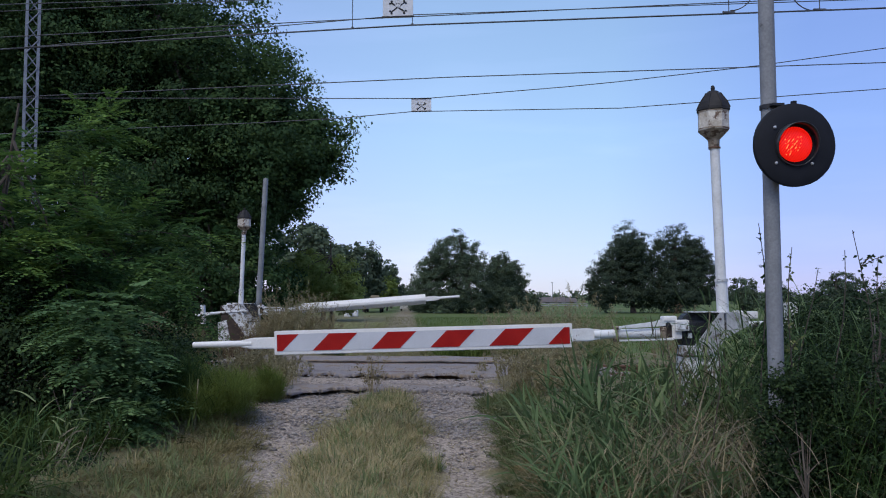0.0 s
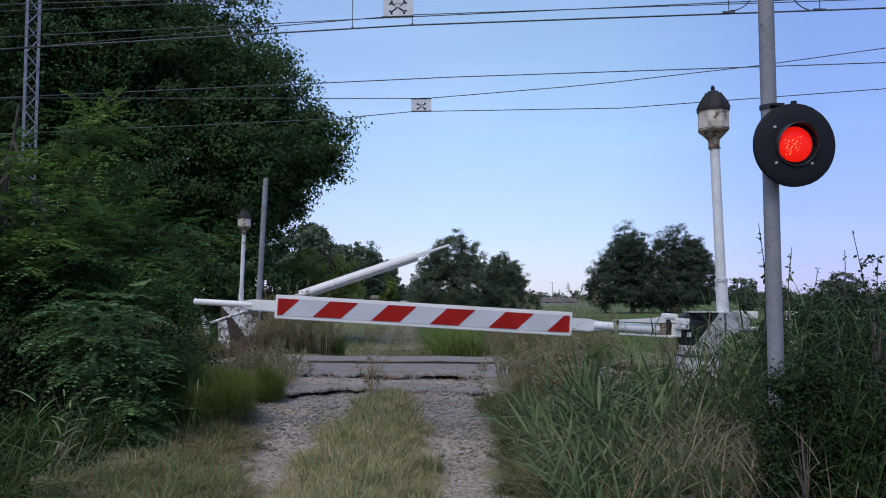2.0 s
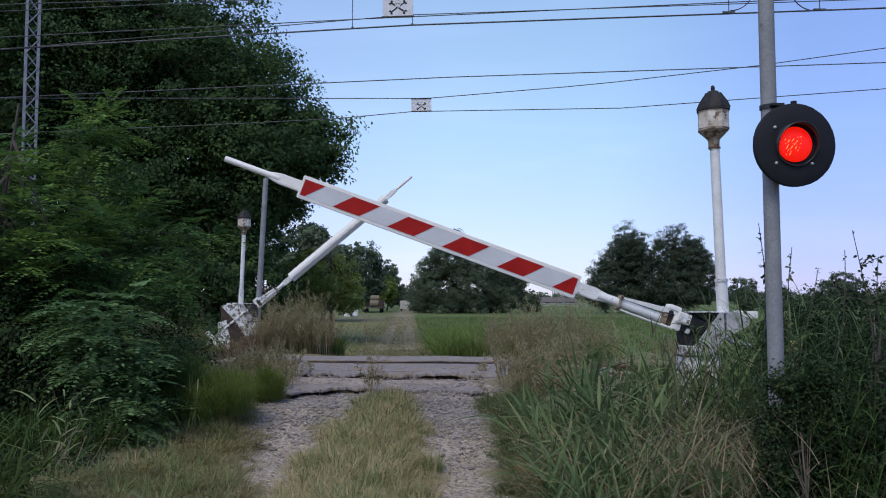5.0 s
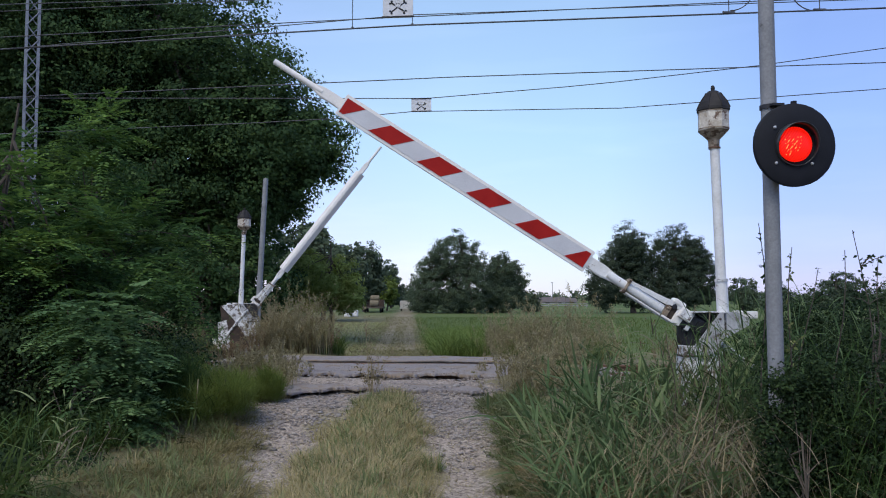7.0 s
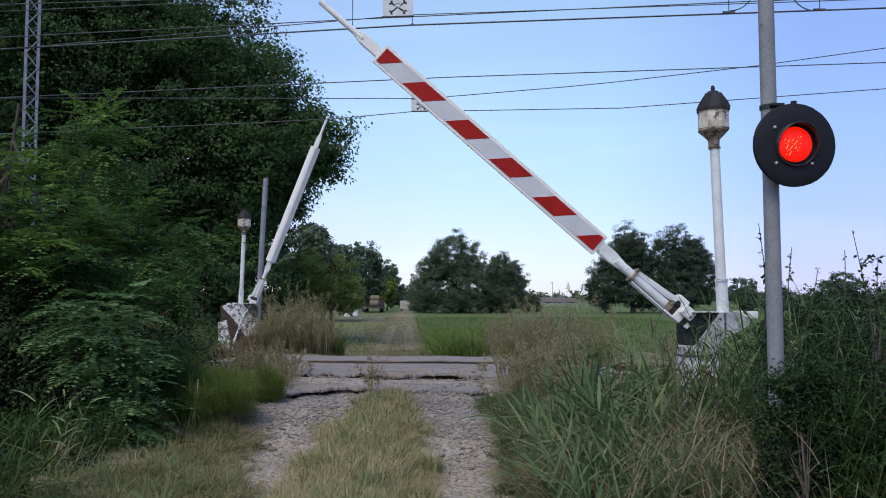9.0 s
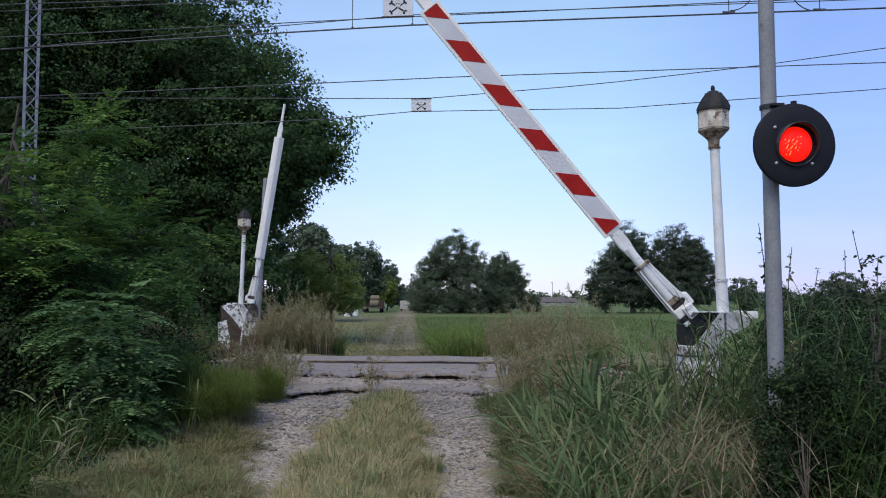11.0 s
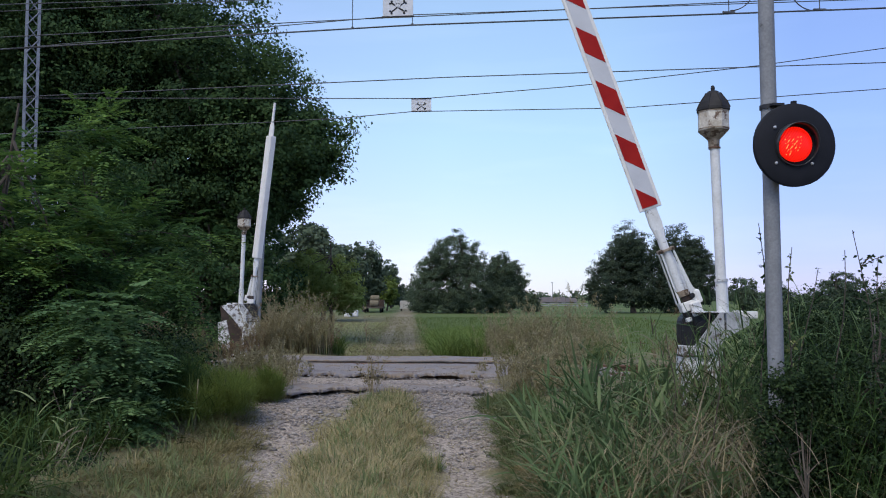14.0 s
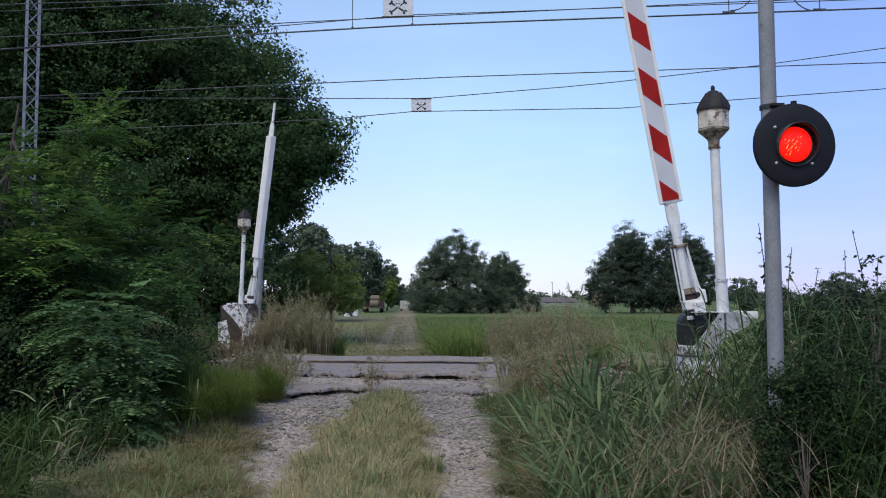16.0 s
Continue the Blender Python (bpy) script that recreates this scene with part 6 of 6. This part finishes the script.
def make_weeds(label, x0, x1, y0, y1, stems, h, seed, mat=None, loose=0.16):
    """Withered branching weeds: stalks, side twigs and seed heads."""
    rng = np.random.default_rng(seed)
    mat = mat or F_BROWN
    nc = max(3, stems // 9)
    c = np.stack([rng.uniform(x0, x1, nc), rng.uniform(y0, y1, nc)], 1)
    ch = 0.45 + 0.6 * rng.random(nc)
    w = rng.integers(0, nc, stems)
    p = c[w] + rng.normal(size=(stems, 2)) * loose
    base = np.stack([p[:, 0], p[:, 1], height(p[:, 0], p[:, 1]) - 0.02], 1)
    hh = h * ch[w] * (0.45 + 0.75 * rng.random(stems))
    a = rng.random(stems) * math.tau
    ln = 0.1 + 0.5 * rng.random(stems) ** 1.5
    pieces = [blades(rng, base, hh, 0.009, ln, 0.2, 4, a)]
    k = 12
    s = 0.25 + 0.75 * rng.random((stems, k))
    out = np.stack([np.cos(a), np.sin(a)], 1)
    q = np.empty((stems, k, 3))
    q[..., :2] = base[:, None, :2] + out[:, None] * (hh * ln)[:, None, None] * (0.35 * s + 0.65 * s * s)[..., None]
    q[..., 2] = base[:, None, 2] + hh[:, None] * (s - 0.2 * ln[:, None] * s ** 2.5)
    q = q.reshape(-1, 3)
    th = rng.random(len(q)) * math.tau
    tl = 0.28 * h * (1.15 - s.reshape(-1)) * (0.5 + rng.random(len(q)))
    pieces.append(blades(rng, q, tl, 0.006, 0.5 + 0.3 * rng.random(len(q)), 0.3, 2, th))
    r = np.repeat(np.arange(len(q)), 4)
    f_ = rng.random(len(r))
    sp = q[r] + np.stack([np.cos(th[r]) * tl[r] * f_ * 0.5, np.sin(th[r]) * tl[r] * f_ * 0.5, tl[r] * f_ * 0.8], 1) + rng.normal(size=(len(r), 3)) * 0.015
    pieces.append(leaf_quads(sp, rng.normal(size=sp.shape), rng.normal(size=sp.shape), 0.02 + 0.025 * rng.random(len(r)), 0.011 + 0.008 * rng.random(len(r))))
    v, f = joined(pieces)
    return tagged(new("withered_weeds", quads_mesh("withered_weeds", v, f, mat)), label, "weeds", kind="stuff")


make_weeds("withered russet weeds around the far barrier", -3.85, -2.35, 16.0, 18.2, 260, 1.25, 80, F_RUSSET)
make_weeds("tall withered weed clump right beside the far barrier", -3.7, -2.6, 16.2, 17.2, 240, 1.35, 180, F_BROWN, 0.2)
make_weeds("olive weeds among the withered ones", -3.8, -2.5, 16.2, 17.6, 120, 1.4, 181, F_VERGE)
make_weeds("olive-green weeds at the edge of the thicket", -5.8, -4.3, 15.0, 16.2, 110, 0.95, 182, F_REED)
make_weeds("russet weeds at the foot of the trees", -7.2, -5.1, 15.8, 18.0, 200, 1.1, 81, F_RUSSET)
make_weeds("low russet weeds below the far barrier", -5.3, -3.6, 15.6, 17.0, 160, 0.45, 87, F_RUSSET)
make_weeds("withered tan weeds beside the far road", 0.85, 3.2, 14.4, 17.4, 300, 1.25, 82)
make_weeds("green weeds mixed with the withered ones", 0.9, 3.6, 13.9, 17.0, 110, 0.6, 88, F_MIX)
make_weeds("dry weeds along the track edge", 0.75, 1.9, 9.2, 12.4, 230, 0.62, 83)
make_weeds("green weeds growing over the ballast", 1.3, 3.4, 9.5, 12.2, 120, 0.5, 183, F_REED)
make_weeds("dry russet weeds at the asphalt's edge", -2.9, -2.05, 9.5, 12.0, 200, 0.5, 84)
make_weeds("withered weeds behind the near barrier", 4.1, 4.9, 14.5, 16, 50, 1.1, 85, F_RUSSET)
make_weeds("dry weed plant standing in the crossing", -0.9, -0.82, 9.8, 9.86, 9, 0.95, 86, F_STRAW, 0.04)

# meadow beyond the track
p = spread(rg, 22000, -0.3, 2.6, 17.2, 27, 900)
p = p[p[:, 0] > -0.35 + LANE * (p[:, 1] - 17) * 0.9 + 0.25]
turf("meadow_grass", "bright green tall grass beside the far lane", p, 0.66, 0.009, 0.8, F_LUSH, 90, 0.4, 3)
p = spread(rg, 32000, -9, 14, 18, 60)
p = p[p[:, 0] + 0.4 - LANE * p[:, 1] > 0.85]
turf("meadow_grass", "short green meadow grass", p, 0.15, 0.022, 0.5, F_MEADOW, 91, 0.5, 2)
p = spread(rg, 10000, -1.3, 1.3, 16.5, 62)
p[:, 0] += -0.4 + LANE * p[:, 1]
near_lane = spread(rg, 9000, -1.3, 1.3, 19, 42)
near_lane = near_lane[(np.abs(near_lane[:, 0]) > 0.62) | (np.abs(near_lane[:, 0]) < 0.22)]
near_lane[:, 0] += -0.4 + LANE * near_lane[:, 1]
p = np.concatenate([p, near_lane, spread(rg, 5000, -2.0, 0.2, 15.6, 22)])
turf("dry_grass", "sparse olive grass on the far lane", p, 0.09, 0.016, 0.8, F_VERGE, 93, 0.5, 2)
p = spread(rg, 14000, -7.5, -1.2, 18.5, 48)
p = p[p[:, 0] < -1.3 + LANE * p[:, 1] + 0.25 * rg.normal(size=len(p))]
turf("dry_grass", "pale olive mown grass beside the far lane", p, 0.12, 0.02, 0.7, F_PALE, 193, 0.5, 2)
p = spread(rg, 1100, -2.9, -2.35, 17.5, 19, 26)
turf("meadow_grass", "yellow-green grass tufts at the far roadside", p, 0.55, 0.02, 0.5, F_MEADOW, 92, 0.5, 3)

# tall weeds standing by the signal pole
def make_stalk(label, x, y, h, seed, lean=0.05, leaf=0.03, count=40, mat=None, twigs=0):
    """A tall weed: thin stem, small leaves, a few side twigs."""
    rng = np.random.default_rng(seed)
    t = thing("tall_weed", pose(x, y, gz(x, y)), label, "weed", "tall weeds")
    bm = bmesh.new()
    wob = [(lean * h * s * s + 0.02 * math.sin(s * 9 + seed), 0.015 * math.sin(s * 7), h * s) for s in np.linspace(0, 1, 9)]
    tube(bm, wob, [float(0.006 * (1.15 - 0.8 * s)) for s in np.linspace(0, 1, 9)], 6)
    ends = []
    for k in range(twigs):
        i = int(rng.integers(3, 8))
        a = Vector(wob[i])
        b = a + Vector((rng.normal() * 0.1, rng.normal() * 0.05, 0.03 + 0.08 * rng.random()))
        tube(bm, [a, a.lerp(b, 0.5) + Vector((0, 0, 0.012)), b], [0.003, 0.0025, 0.0015], 5)
        ends.append((a, b))
    part("stem", bm, M_BARK, t)
    s = rng.uniform(0.35, 1, count)
    c = np.stack([lean * h * s * s + 0.02 * np.sin(s * 9 + seed), 0.015 * np.sin(s * 7), h * s], 1)
    for a, b in ends:
        f_ = rng.random(9)[:, None]
        c = np.concatenate([c, np.array(a) * (1 - f_) + np.array(b) * f_])
    n = len(c)
    d = unit(rng.normal(size=(n, 3)) + np.array([0, 0, -0.3]))
    v, f = leaf_quads(c + d * leaf * 0.9, d, rng.normal(size=c.shape), leaf * (0.5 + 0.9 * rng.random(n)) * 1.6, leaf * 0.9)
    mpart("foliage", quads_mesh("foliage", v, f, mat or F_DARKBUSH), t, kind="stuff")
    return t


make_stalk("dark climbing weed beside the signal pole", 1.885, 4.75, 1.75, 95, 0.0, 0.022, 70)
make_stalk("tall flowering weed above the bush", 2.57, 4.8, 1.77, 96, -0.05, 0.02, 40, None, 9)
make_stalk("tall seeding weed above the bush", 2.6, 4.9, 1.62, 97, 0.05, 0.024, 34, None, 7)
make_stalk("thin weed rising from the bush", 2.0, 4.7, 1.6, 98, 0.03, 0.018, 34, F_MIX, 6)
for i, (x, y, h) in enumerate(((2.1, 4.9, 1.5), (2.3, 4.8, 1.62), (1.75, 5.2, 1.15), (1.6, 5.6, 1.05))):
    make_stalk("reed stalk with a seed head beside the bush", x, y, h, 100 + i, 0.12 - 0.05 * i, 0.014, 34, F_REED)

bm = bmesh.new()
tube(bm, [(0, 0, -0.03), (0.015, 0, 0.22), (0.03, 0, 0.46)], [0.007, 0.008, 0.006], 7)
st = thing("dead_stalk", pose(-2.42, 7.9, gz(-2.42, 7.9)), "pale broken stalk standing in the verge", "stalk")
part("stem", bm, M_STEM, st)


# ---- far things on the meadow ----
def make_wagon():
    w = thing("hay_wagon", pose(-6.85, 80, gz(-6.85, 80)), "farm wagon loaded with hay bales by the lane trees", "wagon")
    bm = bmesh.new()
    box(bm, -0.95, 0.95, -1.8, 1.8, 0.42, 0.55, 0.02)
    part("bed", bm, M_BARK, w)
    for x, z, r in ((0.1, 0.9, 0.36), (0.16, 1.42, 0.28)):
        bm = bmesh.new()
        lathe(bm, [(r * 0.7, -0.44), (r * 0.94, -0.41), (r, -0.34), (r, 0.34), (r * 0.94, 0.41), (r * 0.7, 0.44)], 20)
        bmesh.ops.transform(bm, matrix=pose(x, -0.9, z, 0, 90, 0), verts=bm.verts)
        part("hay_bale", bm, M_HAY, w, "round weathered hay bale")
    bm = bmesh.new()
    box(bm, -0.85, 0.9, 1.0, 1.75, 0.5, 1.25, 0.06)
    part("headboard", bm, M_RUST, w)
    for x in (-0.75, 0.75):
        for y in (-1.2, 1.2):
            bm = bmesh.new()
            lathe(bm, [(0.2, -0.1), (0.27, -0.08), (0.27, 0.08), (0.2, 0.1)], 18)
            bmesh.ops.transform(bm, matrix=pose(x, y, 0.27, 0, 90, 0), verts=bm.verts)
            part("wheel", bm, M_TYRE, w)


def make_van():
    w = thing("box_trailer", pose(-4.05, 88, gz(-4.05, 88)), "small pale box trailer at the end of the lane", "trailer")
    bm = bmesh.new()
    box(bm, -0.6, 0.6, -1.2, 1.2, 0.25, 1.12, 0.06)
    part("body", bm, M_PLASTER, w)
    for x in (-0.5, 0.5):
        bm = bmesh.new()
        lathe(bm, [(0.2, -0.08), (0.28, -0.06), (0.28, 0.06), (0.2, 0.08)], 16)
        bmesh.ops.transform(bm, matrix=pose(x, 0, 0.26, 0, 90, 0), verts=bm.verts)
        part("wheel", bm, M_TYRE, w)


def make_house(x, y, wd, dp, h, rh, label):
    b = thing("farm_shed", pose(x, y, -0.3), label, "building", "distant buildings")
    bm = bmesh.new()
    box(bm, -wd / 2, wd / 2, -dp / 2, dp / 2, 0, h)
    part("wall", bm, M_PLASTER, b)
    bm = bmesh.new()
    pts = [(-dp / 2 - 0.4, h), (dp / 2 + 0.4, h), (0, h + rh)]
    a = [bm.verts.new((-wd / 2 - 0.3, yy, zz)) for yy, zz in pts]
    c = [bm.verts.new((wd / 2 + 0.3, yy, zz)) for yy, zz in pts]
    for i in range(3):
        bm.faces.new((a[i], a[(i + 1) % 3], c[(i + 1) % 3], c[i]))
    bm.faces.new(a)
    bm.faces.new(c)
    bmesh.ops.recalc_face_normals(bm, faces=bm.faces)
    part("roof", bm, M_TERRACOTTA, b)
    for k in range(3):
        bm = bmesh.new()
        box(bm, -wd / 3 + k * wd / 3 - 0.5, -wd / 3 + k * wd / 3 + 0.5, -dp / 2 - 0.05, -dp / 2 + 0.02, h * 0.35, h * 0.75)
        part("window", bm, M_DARK, b)


def make_fence():
    """A low pale rail fence along the meadow's far edge."""
    fn = thing("rail_fence", pose(15.5, 118, gz(15.5, 118)), "low pale rail fence across the far meadow", "fence")
    for i in range(9):
        bm = bmesh.new()
        box(bm, -5.6 + i * 1.4 - 0.05, -5.6 + i * 1.4 + 0.05, -0.05, 0.05, 0, 0.62, 0.01)
        part("post", bm, M_CONCRETE, fn)
    for z in (0.3, 0.55):
        bm = bmesh.new()
        box(bm, -5.8, 5.8, -0.07, -0.04, z - 0.05, z + 0.05, 0.008)
        part("rail", bm, M_CONCRETE, fn)


make_fence()
make_wagon()
make_van()
make_house(25.5, 200, 9, 7, 0.5, 1.2, "low pale farm shed behind the meadow")
make_house(30.5, 205, 6, 6, 0.5, 1.0, "small low outbuilding behind the meadow")
for x, y, h in ((27.5, 202, 5.4), (29.3, 202, 3.5)):
    bm = bmesh.new()
    tube(bm, [(0, 0, 0), (0, 0, h)], [0.09, 0.06], 8)
    box(bm, -0.35, 0.1, -0.1, 0.1, h - 0.1, h, 0.02)
    lp = thing("lamp_post", pose(x, y, -0.3), "thin distant lamp post by the sheds", "lamp post")
    part("shaft", bm, M_LATTICE, lp)
for x, y in ((-7.3, 62.0), (-6.9, 62.5)):
    bm = bmesh.new()
    box(bm, -0.3, 0.3, -0.35, 0.35, 0, 0.5, 0.1)
    wr = thing("wrapped_bale", pose(x, y, gz(x, y)), "small white wrapped bale on the grass", "bale")
    part("wrap", bm, M_WHITE, wr)


# ---- what moves: the two booms ----
def motions():
    near_rows = [(0.0, -1.5), (0.5, -1.0), (1.0, 0.32), (1.5, 1.67), (2.0, 3.43), (2.5, 5.4), (3.0, 7.95), (3.5, 10.55), (4.0, 13.66), (4.6, 17.5), (5.2, 21.5), (5.8, 25.4), (6.5, 29.8), (7.0, 32.8), (7.5, 35.35), (8.0, 37.8), (8.5, 39.7), (9.0, 41.6), (9.8, 44.8), (10.6, 48.7), (11.5, 54.1), (12.0, 57.45), (12.5, 60.75), (13.0, 64.2), (13.5, 67.37), (14.0, 70.64), (14.5, 73.45), (15.0, 76.1), (15.5, 78.35), (16.0, 80.34)]
    far_rows = [(0.0, 4.4), (0.5, 7.2), (1.0, 10.78), (1.5, 14.55), (2.0, 18.65), (2.5, 22.9), (3.0, 27.15), (3.5, 31.05), (4.0, 34.7), (4.6, 38.2), (5.2, 41.2), (5.8, 44.2), (6.5, 48.3), (7.0, 52.0), (7.5, 56.1), (8.0, 60.6), (8.5, 64.85), (9.0, 69.0), (9.7, 74.2), (10.4, 78.4), (11.0, 81.4), (11.5, 83.1), (12.0, 84.05), (12.5, 84.1), (16.0, 84.1)]
    walk(near_boom, [(t, pose(-0.044, 0, 1.123, 0, -a, 0)) for t, a in near_rows])
    walk(far_boom, [(t, pose(-0.097, 0, 1.099, 0, -a, 0)) for t, a in far_rows])


motions()
